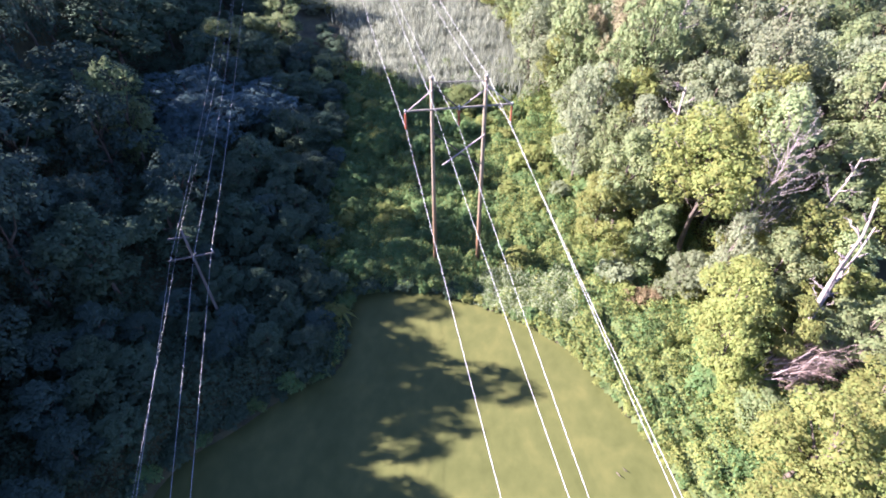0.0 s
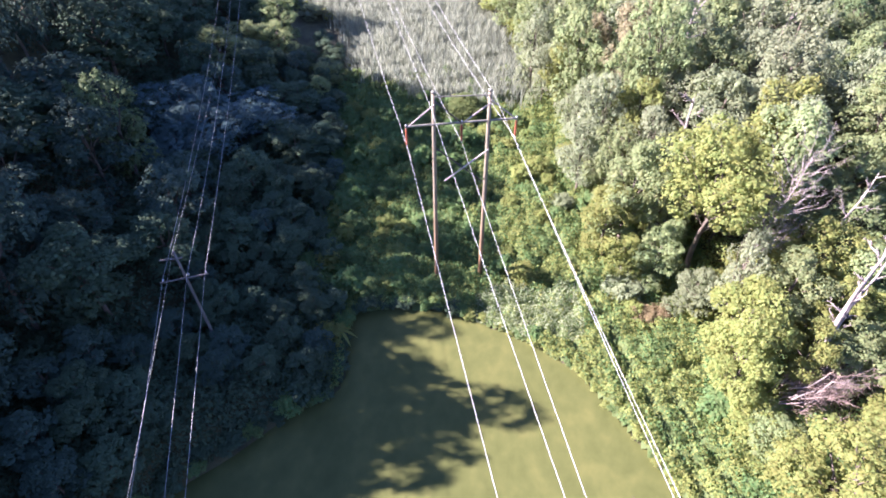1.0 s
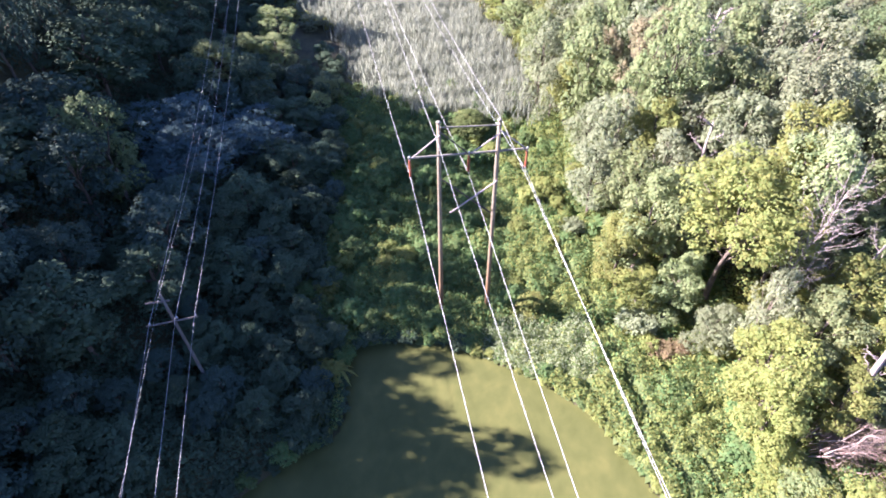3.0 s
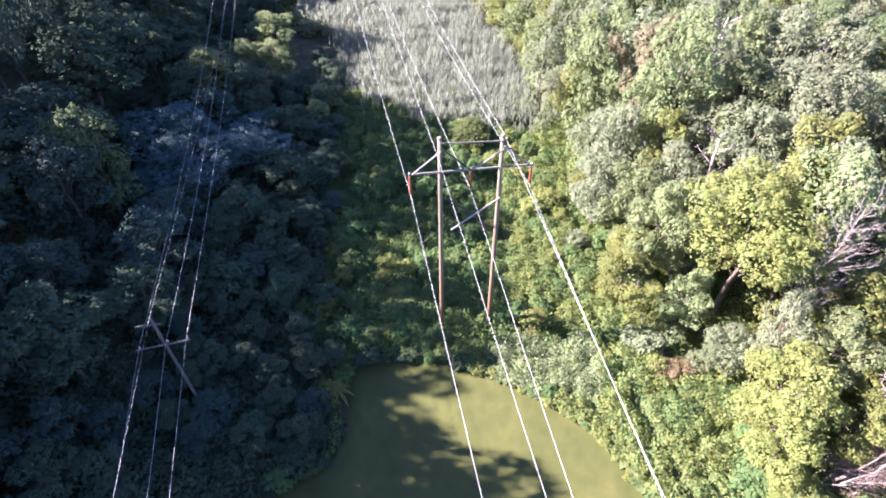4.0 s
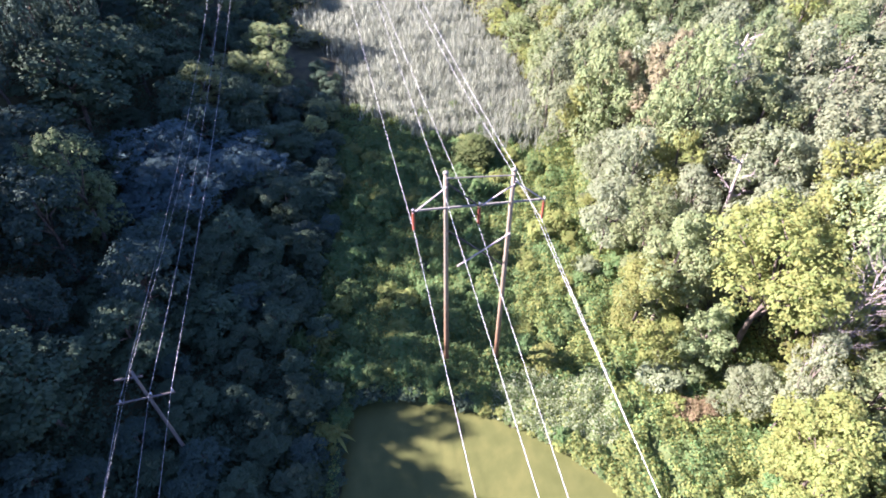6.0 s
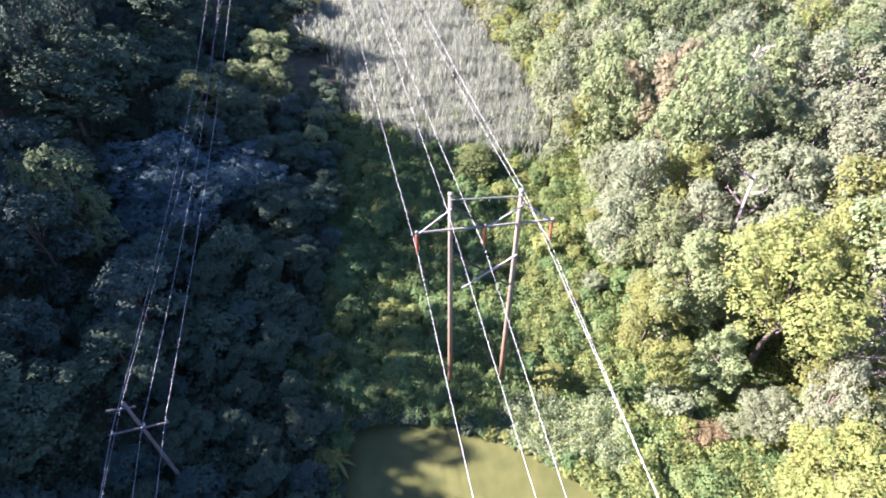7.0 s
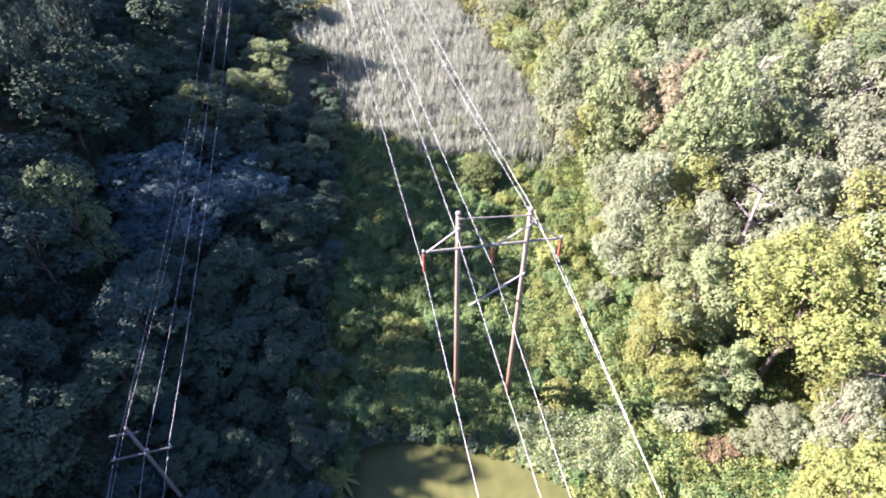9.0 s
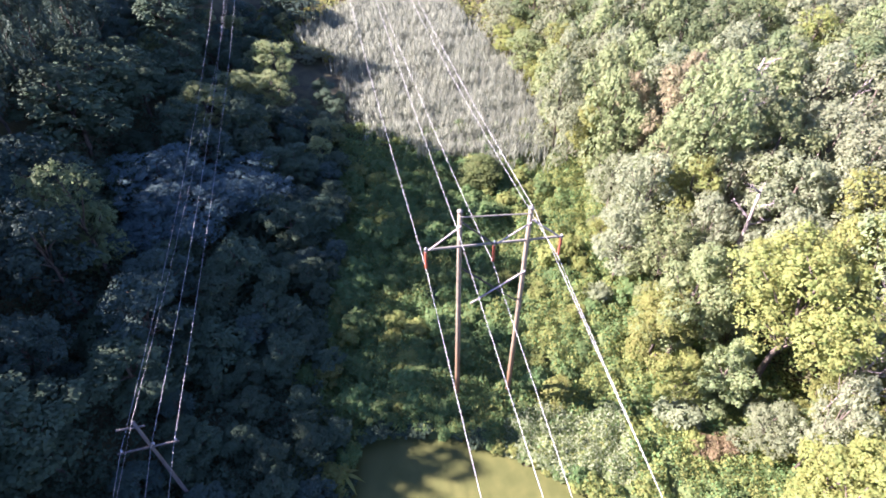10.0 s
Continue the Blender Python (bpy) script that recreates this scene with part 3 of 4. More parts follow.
# ---- trees ----
TREES = [
    ("green_a", 11, LEAF_GREEN, "leafy green broadleaf tree on the wooded slope", dict(spread=3.1, leaves=5600, size=0.19)),
    ("green_b", 12, LEAF_GREEN, "leafy green broadleaf tree on the wooded slope", dict(spread=2.7, lobes=11, leaves=5600, size=0.19)),
    ("yellow_a", 13, LEAF_YELLOW, "yellow-green broadleaf tree with loose clumps", dict(spread=3.0, leaves=5900, size=0.18, puffs=230, puff_r=0.38)),
    ("yellow_b", 14, LEAF_YELLOW, "yellow-green broadleaf tree with loose clumps", dict(spread=2.6, lobes=8, leaves=5900, size=0.18, puffs=230, puff_r=0.38)),
    ("grey_a", 15, LEAF_GREY, "pale grey-green fine-leaved tree", dict(spread=3.2, size=0.178, leaves=6000, puffs=260, puff_r=0.36)),
    ("grey_b", 16, LEAF_GREY, "pale grey-green fine-leaved tree", dict(spread=2.8, size=0.178, leaves=6000, puffs=260, puff_r=0.36, lobes=11)),
    ("dark_a", 17, LEAF_SHADE_DEEP, "dense broadleaf tree, leaves darkened for shade", dict(spread=3.0, leaves=3000, size=0.27)),
    ("dark_b", 18, LEAF_SHADE_DEEP, "dense broadleaf tree, leaves darkened for shade", dict(spread=2.7, lobes=11, leaves=3000, size=0.27)),
    ("mid_a", 27, LEAF_SHADE, "broadleaf tree with leaves darkened for shade", dict(spread=2.9, leaves=4000, size=0.235)),
    ("mid_b", 28, LEAF_SHADE, "broadleaf tree with leaves darkened for shade", dict(spread=2.6, lobes=11, leaves=4000, size=0.235)),
    ("sage", 34, LEAF_SAGE, "sage-green broadleaf tree with dull leaves", dict(spread=2.8, leaves=5600, size=0.185, puffs=220, puff_r=0.4)),
    ("far_green", 31, LEAF_GREEN, "leafy green broadleaf tree on the wooded slope", dict(spread=3.0, leaves=3300, size=0.225, puffs=190, puff_r=0.42)),
    ("far_yellow", 32, LEAF_YELLOW, "yellow-green broadleaf tree with loose clumps", dict(spread=2.8, leaves=3300, size=0.225, puffs=190, puff_r=0.4)),
    ("far_grey", 33, LEAF_GREY, "pale grey-green fine-leaved tree", dict(spread=3.0, leaves=4000, size=0.215, puffs=210, puff_r=0.38)),
    ("far_deep", 35, LEAF_DEEP, "full green broadleaf tree on the wooded slope", dict(spread=3.0, leaves=3600, size=0.22, puffs=190, puff_r=0.42)),
    ("blue", 19, LEAF_BLUE, "spreading blue-grey tree with layered boughs in shade", dict(spread=4.2, size=0.19, leaves=9000, puffs=300, puff_r=0.4, lobes=15)),
    ("big", 24, LEAF_YELLOW, "large yellow-green broadleaf tree with open boughs", dict(spread=3.2, leaves=12500, size=0.14, lobes=13, puffs=330, puff_r=0.34, base=0.5, lean=(-1.1, -0.7))),
    ("big_green", 26, LEAF_GREEN, "large green broadleaf tree with open boughs", dict(spread=3.2, leaves=12500, size=0.14, lobes=13, puffs=330, puff_r=0.34, base=0.42)),
    ("hill_a", 22, LEAF_SHADE, "tall broadleaf tree on the hillside, leaves darkened for shade", dict(spread=3.4, leaves=2000, size=0.42, puffs=45, puff_r=0.8)),
    ("hill_b", 23, LEAF_GREEN, "tall green broadleaf tree on the hillside", dict(spread=3.2, leaves=2300, size=0.40, puffs=45, puff_r=0.8)),
    ("tall", 25, LEAF_SHADE_DEEP, "tall broadleaf tree on the hillside, leaves darkened for shade", dict(spread=3.4, leaves=7600, size=0.2, puffs=150, puff_r=0.55, lobes=11)),
    ("rust", 20, LEAF_RUST, "tree with browning rust-coloured leaves", dict(spread=2.4, leaves=4500)),
]
MASTER = {}
for key, seed, mat, label, kw in TREES:
    MASTER[key] = dict(seed=seed, mat=mat, label=label, kw=kw, made=None)


def plant(key, x, y, h, turn, wide=1.0, group="", name=""):
    """Stands a tree of that kind and height at (x, y)."""
    rec = MASTER[key]
    s = h / 10.0
    m = pose(x, y, float(land(x, y)), 0, 0, turn) @ Matrix.Diagonal((s * wide, s * wide, s, 1))
    if rec["made"] is None:
        rec["made"] = make_tree("tree", rec["seed"], rec["mat"], rec["label"], **rec["kw"])
        rec["made"].matrix_basis = m
        ob = rec["made"]
    else:
        ob = copy_thing(rec["made"], Matrix.Identity(4))
        ob.matrix_basis = m
    if group:
        ob["group"] = group
    if name:
        ob.name = name
        ob["label"] = "young leafy tree filling a gap in the wood"
    return ob


def plant_to(key, x, y, top, reach, turn, group=""):
    """Stands a tree at (x, y) whose crown ends at the height top and is reach wide from its middle."""
    h = max(top - float(land(x, y)), 2.0) / 0.98
    wide = reach / (MASTER[key]["kw"]["spread"] * 1.02 * h / 10.0)
    return plant(key, x, y, h, turn, wide, group)


spots = []


def hollow(x, y):
    """A dark opening under the boughs, with nothing growing in it."""
    return ((x - 23.2) / 1.7) ** 2 + ((y - 41.8) / 1.1) ** 2 < 1


def free(x, y, gap):
    return not hollow(x, y) and all((x - a) ** 2 + (y - b) ** 2 > (0.5 * (gap + g)) ** 2 for a, b, g in spots)


def pick(rng, table):
    keys, w = zip(*table)
    return keys[rng.choice(len(keys), p=np.array(w) / sum(w))]


EAST_MIX = [("far_deep", 2.5), ("sage", 2), ("green_a", 3), ("green_b", 3), ("yellow_a", 2), ("yellow_b", 2), ("grey_a", 5), ("grey_b", 5), ("rust", 0.3)]
EAST_FAR = [("far_green", 5), ("far_yellow", 0.8), ("far_grey", 4), ("far_deep", 5), ("rust", 0.4)]
EAST_LOW = [("green_a", 3), ("green_b", 3), ("yellow_a", 3.5), ("yellow_b", 3.5), ("sage", 0.7)]
# western mixes: mostly leaves with the shade already in their colour
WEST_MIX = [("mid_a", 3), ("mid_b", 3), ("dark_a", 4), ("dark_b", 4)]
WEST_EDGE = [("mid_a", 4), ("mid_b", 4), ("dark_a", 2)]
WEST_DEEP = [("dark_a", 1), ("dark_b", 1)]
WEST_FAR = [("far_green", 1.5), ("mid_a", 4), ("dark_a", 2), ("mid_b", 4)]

# the front of the sunlit wood: kind, place, height of the crown's top, its reach
FRONT = (
    ("big", 22.4, 40.4, 17.4, 4.5), ("yellow_b", 14.6, 42.2, 10.4, 2.3), ("green_b", 16.3, 43.3, 13.8, 2.6), ("green_a", 19.5, 44.2, 13.2, 2.5), ("grey_b", 23.4, 46.0, 15.4, 2.4),
    ("yellow_a", 24.6, 42.6, 17.2, 2.7), ("green_b", 26.7, 40.6, 19.6, 2.8), ("grey_a", 28.0, 43.2, 18.0, 2.9), ("grey_a", 22.8, 33.9, 12.4, 1.9), ("sage", 20.9, 35.7, 6.8, 1.7),
    ("green_b", 25.3, 32.0, 11.8, 2.3), ("yellow_b", 21.9, 30.8, 11.2, 2.5), ("yellow_a", 21.9, 28.6, 11.6, 2.5), ("yellow_b", 20.8, 27.0, 9.2, 1.9), ("green_a", 29.6, 38.6, 10.4, 2.5),
    ("green_b", 18.6, 39.2, 8.6, 2.0), ("yellow_b", 26.4, 43.0, 17.8, 2.2), ("yellow_a", 16.2, 39.7, 6.4, 1.9), ("yellow_b", 25.5, 27.6, 10.2, 1.7), ("green_a", 20.2, 42.6, 8.0, 1.7))
SOUTH = (
    ("yellow_a", 23.2, 19.2, 10.8, 3.1), ("yellow_b", 26.0, 17.0, 8.6, 2.6), ("yellow_a", 20.6, 15.8, 7.0, 2.4), ("green_a", 30.6, 27.0, 10.0, 2.6), ("yellow_a", 29.4, 22.0, 9.0, 2.6),
    ("yellow_a", 28.4, 35.2, 12.4, 2.9), ("green_b", 31.4, 34.2, 11.6, 2.6), ("green_a", 32.8, 38.4, 13.0, 2.8), ("green_a", 34.0, 42.0, 15.4, 3.0), ("yellow_b", 28.8, 31.0, 10.4, 2.2))
MIDDLE = (
    ("grey_b", 13.9, 52.2, 11.0, 2.4), ("grey_a", 15.4, 54.2, 15.0, 2.8), ("green_a", 16.4, 49.4, 12.6, 2.6), ("grey_a", 19.6, 50.0, 13.4, 2.4), ("yellow_b", 19.3, 54.0, 14.6, 2.5),
    ("grey_b", 23.5, 54.4, 15.0, 2.8), ("sage", 25.4, 50.9, 16.8, 2.8), ("grey_a", 28.5, 50.4, 17.0, 2.8), ("grey_b", 31.0, 51.4, 20.0, 3.2), ("yellow_a", 30.2, 47.6, 17.8, 3.0),
    ("green_b", 25.5, 55.5, 18.6, 2.9), ("grey_a", 29.7, 55.2, 18.6, 3.0), ("big_green", 20.5, 56.9, 22.2, 3.5), ("green_a", 17.8, 57.4, 17.4, 2.5), ("grey_b", 23.4, 59.5, 16.4, 2.6))
BACK = (
    ("rust", 19.3, 63.2, 18.4, 2.5), ("green_b", 16.5, 65.4, 14.0, 2.6), ("yellow_b", 14.0, 69.0, 13.2, 2.4), ("far_green", 15.2, 71.0, 17.0, 2.6), ("grey_a", 11.9, 69.6, 11.4, 2.2),
    ("far_grey", 20.7, 69.8, 17.6, 2.8), ("far_green", 10.9, 77.2, 14.0, 2.6), ("far_grey", 35.2, 60.0, 20.4, 3.2), ("far_grey", 32.6, 63.0, 20.2, 3.0), ("far_green", 29.3, 64.4, 19.0, 3.0),
    ("rust", 17.0, 67.6, 15.6, 1.9), ("far_green", 14.7, 65.6, 16.8, 2.5), ("far_grey", 10.8, 72.6, 14.2, 2.4), ("rust", 22.0, 66.0, 18.4, 2.2))
# trees of the shaded side that stand out
SHADED = (
    ("blue", -29.9, 58.9, 11.4, 4.4), ("blue", -26.3, 55.6, 10.4, 4.6), ("blue", -22.8, 60.0, 9.0, 4.2), ("blue", -28.4, 53.0, 9.0, 3.6),
    ("far_deep", -30.9, 48.4, 17.6, 2.9), ("dark_a", -31.6, 44.6, 16.8, 3.0), ("mid_b", -26.2, 31.3, 14.2, 3.0), ("green_a", -24.4, 79.4, 10.3, 2.8), ("green_b", -25.2, 84.8, 11.9, 2.6),
    ("green_b", -28.6, 80.6, 9.9, 2.6), ("far_grey", -23.2, 95.6, 6.6, 2.2), ("dark_a", -26.5, 107.0, 10.5, 3.0), ("dark_b", -30.5, 110.0, 11.5, 3.2), ("mid_a", -17.0, 55.4, 8.0, 2.2))
# tall trees whose shade lies over the pond: place, height
SHADERS = ((-30.5, 29.6, 20.0, 0.5), (-32.5, 25.4, 17.6, 0.5), (-30.5, 19.4, 15.5, 0.58), (-30.5, 23.2, 10.5, 0.9), (-33.0, 16.5, 18.0, 0.8), (-32.0, 11.0, 18.0, 0.8), (-32.0, 5.5, 18.0, 0.8),
           (-33.0, -0.5, 18.0, 0.8), (-36.0, 8.5, 17.0, 0.9), (-33.5, 34.5, 10.5, 0.9), (-29.0, 14.5, 18.0, 0.8), (-29.5, 37.0, 8.5, 0.9))
# how far east the shade of the hillside reaches over the strip and the reeds: (y, x)
SHADE = ((34.8, -2.8), (38.0, 2.5), (41.5, 4), (43.8, 3), (46.0, -13), (48.6, -8), (51, 3), (53.5, 3), (56, -4), (58.5, 2), (61, 1), (63.5, -4), (66, -1), (68.5, -2), (71, -4), (74, -9), (77, -20),
         (80, -30), (83, -30), (86, -25), (89, -14), (92, -12), (95, -22), (98, -32), (101, -32), (104, -30))
for row in (FRONT, SOUTH, MIDDLE, BACK, SHADED):
    for k, (key, x, y, top, reach) in enumerate(row):
        plant_to(key, x, y, top, reach, 0 if key == "big" else (k * 137) % 360, "trees of the shaded wood" if row is SHADED else "trees of the sunlit wood")
        spots.append((x, y, 1.5 * reach))
for k, (x, y, h, wide) in enumerate(SHADERS):
    plant("tall", x, y, h, (k * 67) % 360, wide)
    spots.append((x, y, 0.5 * h * wide))
for k, (y, x) in enumerate(SHADE):
    tx = -43.0 + 0.7 * (k % 3 - 1)
    ty = y + 0.0785 * (x - tx)
    plant_to("tall", tx, ty, float(land(x, y)) + 3.1 + math.tan(SUN_EL) * (x - tx), 2.55, k * 67 % 360, "trees of the shaded wood")
    spots.append((tx, ty, 2.6))


def wood_edge(y):
    return np.interp(y, [12, 20, 27, 36, 38.5, 40, 60, 66, 70, 77, 85, 95, 102, 114], [20.5, 22, 22.5, 23, 19, 15.5, 14.8, 14.8, 13, 11, 10.6, 8.6, 5.6, 1.5])


def canopy(x, y):
    """Height to which the sunlit wood grows."""
    full = 20.0 - 11.0 * math.exp(-max(x - float(wood_edge(y)) + 1.5, 0) / 7.0)
    return full if y > 40 else 11.0 + 0.15 * (x - 22) if y < 34 else full * (y - 34) / 6 + (11.0 + 0.15 * (x - 22)) * (40 - y) / 6


rng = np.random.default_rng(21)
tries = 0
hill = []
count = {"east": 0, "west": 0}
while tries < 12000:
    tries += 1
    y = rng.uniform(-14, 108)
    if y > 12 and rng.random() < 0.52:
        x = rng.uniform(2, 62)
        if x < float(wood_edge(y)) or x > 14 + 0.62 * y or within(REEDS, np.array([x - 1.8]), np.array([y]))[0]:
            continue
        reach = rng.uniform(2.1, 3.2)
        g = 1.2 * reach
        if count["east"] > 235 or not free(x, y, g) or (20 < x < 28.5 and 21 < y < 29.5) or (abs(x - 24.5) < 2.4 and 33.5 < y < 38):
            continue
        plant_to(pick(rng, EAST_FAR if y > 62 or x > 40 else EAST_MIX if y > 40 else EAST_LOW), x, y, canopy(x, y) * rng.uniform(0.84, 1.04), reach, rng.uniform(0, 360), "trees of the sunlit wood")
        count["east"] += 1
    else:
        x = rng.uniform(-58, -8)
        w = float(west_edge(y)) - x + 1.2 * float(soft_noise(x, y, 9, 9))
        if w < 0.8 or -x > 44 + 0.3 * max(y, 0):
            continue
        h = min(2.6 + 0.40 * w, 10.5) * rng.uniform(0.8, 1.2) if x > -33 else rng.uniform(9.0, 14.0) + (2.0 if 45 < y < 62 else 2.5 if y < 70 and y > 61 else 0.0 if y < 33 else -2.0 if y < 45 else -3.5)
        if x < -33 and y > 35:
            h = max(min(h, (17.0 + 0.3 * (-33 - x) if x > -40 else 20.0) - float(land(x, y))), 4.0)
        if y > 62 and x > -33:
            h = min(h, 4.6 if 74 < y < 92 else 6.0 + 0.12 * w)
        if y > 92:
            h = min(h, 3.5 if x > -33 else 4.0 + 0.45 * (-33 - x))
        if y < 30:
            h = min(h, 4.8) if x > -27 else h
        if abs(x + 18.6) < 4.5 and 25 < y < 40:
            h = min(h, 3.4)
        if float(shore_gap(x, y)) < 1.0 or count["west"] > 215:
            continue
        wide = rng.uniform(1.0, 1.35) if h < 16 else rng.uniform(0.52, 0.72)
        g = 0.42 * h * wide
        if not free(x, y, g) or (y > 84 and x > -27) or (y > 70 and within(REEDS, np.array([x + 1.2]), np.array([y]))[0]):
            continue
        if x > -36:
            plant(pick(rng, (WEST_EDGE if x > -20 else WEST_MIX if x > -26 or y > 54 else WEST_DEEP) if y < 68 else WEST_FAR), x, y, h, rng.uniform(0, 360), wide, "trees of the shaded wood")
        else:
            hill.append((x, y, h, rng.uniform(0, 360), wide))
        count["west"] += 1
    spots.append((x, y, g))

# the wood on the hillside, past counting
pattern = make_tree("pattern", 22, LEAF_SHADE_DEEP, "", spread=3.4, leaves=3200, size=0.32, puffs=70, puff_r=0.7)
lots = []
for ob in list(pattern.children):
    me = ob.data
    me.calc_loop_triangles()
    v = np.empty(len(me.vertices) * 3, np.float32)
    me.vertices.foreach_get("co", v)
    f = np.empty(len(me.loop_triangles) * 3, np.int32)
    me.loop_triangles.foreach_get("vertices", f)
    lots.append((v.reshape(-1, 3), f.reshape(-1, 3), 0 if ob.name.startswith("crown") else 1))
    bpy.data.objects.remove(ob)
bpy.data.objects.remove(pattern)
hv, hf, hm, base = [], [], [], 0
for x, y, h, turn, wide in hill:
    c, s_ = math.cos(radians(turn)), math.sin(radians(turn))
    k = h / 10.0
    for v, f, m in lots:
        w = np.stack([(v[:, 0] * c - v[:, 1] * s_) * k * wide + x, (v[:, 0] * s_ + v[:, 1] * c) * k * wide + y, v[:, 2] * k + float(land(x, y))], 1)
        hv.append(w)
        hf.append(f + base)
        hm.append(np.full(len(f), m, np.int32))
        base += len(v)
# crowns take the leaf colour darkened for the hillside's shade
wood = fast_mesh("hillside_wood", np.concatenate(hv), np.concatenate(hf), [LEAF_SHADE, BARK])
wood.data.polygons.foreach_set("material_index", np.concatenate(hm))
tagged(wood, "dense wood on the hillside, leaves darkened for shade", "woods", kind="stuff")

# low trees that fill the gaps of the shaded wood
low = 0
for _ in range(2500):
    x, y = rng.uniform(-46, -12), rng.uniform(16, 100)
    w = float(west_edge(y)) - x
    if w < 2 or low > 70 or float(shore_gap(x, y)) < 2 or -x > 26 + 0.32 * y or (abs(x + 18.1) < 3 and abs(y - 28) < 5) or (y > 84 and x > -31):
        continue
    h = rng.uniform(2.8, 4.6)
    if not free(x, y, 0.3 * h) or (y > 70 and within(REEDS, np.array([x + 1.2]), np.array([y]))[0]):
        continue
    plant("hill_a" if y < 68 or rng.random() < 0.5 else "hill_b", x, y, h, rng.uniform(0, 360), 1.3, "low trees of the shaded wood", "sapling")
    spots.append((x, y, 0.3 * h))
    low += 1

# low growth in the gaps of the sunlit wood
low = 0
for _ in range(2500):
    x, y = rng.uniform(10, 60), rng.uniform(18, 104)
    r = x - float(wood_edge(y))
    if r < -1.5 or low > 250 or x > 14 + 0.6 * y or (abs(x - 26.2) < 2.2 and 22.5 < y < 28):
        continue
    if not free(x, y, 0.4):
        continue
    foot = float(land(x, y))
    top = foot + max(2.8, rng.uniform(0.3, 0.62) * (canopy(x, y) - foot))
    reach = rng.uniform(1.3, 1.9)
    ob = plant_to(pick(rng, [("far_green", 3), ("far_yellow", 3), ("sage", 0.8), ("far_grey", 1)]), x, y, top, reach, rng.uniform(0, 360), "low trees of the sunlit wood")
    ob.name, ob["label"] = "sapling", "young leafy tree filling a gap in the wood"
    spots.append((x, y, 1.3 * reach))
    low += 1

# ---- undergrowth ----
TRACK = lambda y: 16.1 - 0.245 * (y - 26.1)


def mounds(x, y):
    """Height of the shrubby cover over the ground: rounded humps at two sizes, pressed down along a pair of wheel tracks."""
    out = np.zeros(np.shape(x))
    for cell, amp, seed in ((1.6, 1.15, 1), (0.75, 0.5, 2)):
        ix, iy = np.floor(x / cell), np.floor(y / cell)
        best = np.zeros(np.shape(x))
        for dx in (-1, 0, 1):
            for dy in (-1, 0, 1):
                a, b = ix + dx, iy + dy
                hsh = np.abs(np.sin(a * 127.1 + b * 311.7 + seed * 74.7) * 43758.5453) % 1.0
                hs2 = np.abs(np.sin(a * 269.5 + b * 183.3 + seed * 12.3) * 24634.6345) % 1.0
                cx, cy = (a + 0.2 + 0.6 * hsh) * cell, (b + 0.2 + 0.6 * hs2) * cell
                d2 = ((x - cx) ** 2 + (y - cy) ** 2) / (cell * (0.5 + 0.35 * hs2)) ** 2
                best = np.maximum(best, (0.45 + 0.55 * hsh) * np.sqrt(np.clip(1 - d2, 0, 1)))
        out = out + amp * best
    out = out + 0.25 + 0.2 * soft_noise(x, y, 6, 31)
    wav = 0.12 * soft_noise(x, y, 3, 33)
    worn = np.clip(0.25 + 0.35 * soft_noise(x, y, 2.5, 34), 0.12, 0.7)
    for off, end in ((0.0, 42), (2.0, 28)):
        tr = np.abs(x - TRACK(y) - off + wav)
        out = np.where(y < end, out * np.clip((tr - 0.1) / 0.3, worn, 1), out)
    return np.maximum(out, 0.05)


def cover(name, seed, spots_xy, mat, length, label, lift=0.0, scale=1.0):
    rng = np.random.default_rng(seed)
    x, y = spots_xy
    e = 0.06
    z, zx, zy = mounds(x, y), mounds(x + e, y), mounds(x, y + e)
    nrm = np.stack([-(zx - z) / e, -(zy - z) / e, np.ones(len(x))], 1)
    nrm = unit(unit(nrm) + 0.45 * rng.normal(size=nrm.shape))
    nrm[:, 2] = np.abs(nrm[:, 2])
    c = np.stack([x, y, land(x, y) + z * scale * rng.uniform(0.74, 1.1, len(x)) + lift], 1)
    ln = length * rng.uniform(0.6, 1.4, len(x))
    v, f = leaf_sheet(rng, c, nrm, ln, ln * rng.uniform(0.7, 1.0, len(x)))
    return tagged(fast_mesh(name, v, f, [mat]), label, "undergrowth", kind="stuff")


rng = np.random.default_rng(5)
n = 510000
ux, uy = rng.uniform(-31, 39, n), rng.uniform(12, 78, n)
gap = shore_gap(ux, uy)
keep = (gap > 0.15) & (ux > np.where(uy < 32, -31, west_edge(uy) - 9)) & (ux < east_edge(uy) + 17)
deep = (ux < west_edge(uy) - 2) | (ux > east_edge(uy) + 6)
keep &= ~deep | (rng.random(n) < np.where((ux > 15) & (uy < 42) | (ux < -8) & (uy < 34), 0.9, 0.42))
ux, uy, gap = ux[keep], uy[keep], gap[keep]
pale = (np.abs(ux - 7.3) < 4.6) & (np.abs(uy - 36.0 + 0.0 * ux) < 2.6 + 0.5 * np.sin(ux * 1.3)) & (rng.random(len(ux)) < 0.85)
edge = (gap < 1.5) & (ux > 2)
kind = soft_noise(ux, uy, 5, 77) + 0.8 * rng.normal(size=len(ux))
# more of the brighter yellow-green leaves east of x = 5, lifting the sunlit side
sun_lift = np.where(ux > 5, 0.75, -0.25)
# west bank and wood floor: weeds get the leaf colour darkened for shade
in_shade = (ux < -9) & (uy < 36) | (ux < west_edge(uy) - 1.5)
yel = (kind + sun_lift > 0.55) & ~pale & ~in_shade | edge & (rng.random(len(ux)) < 0.6)
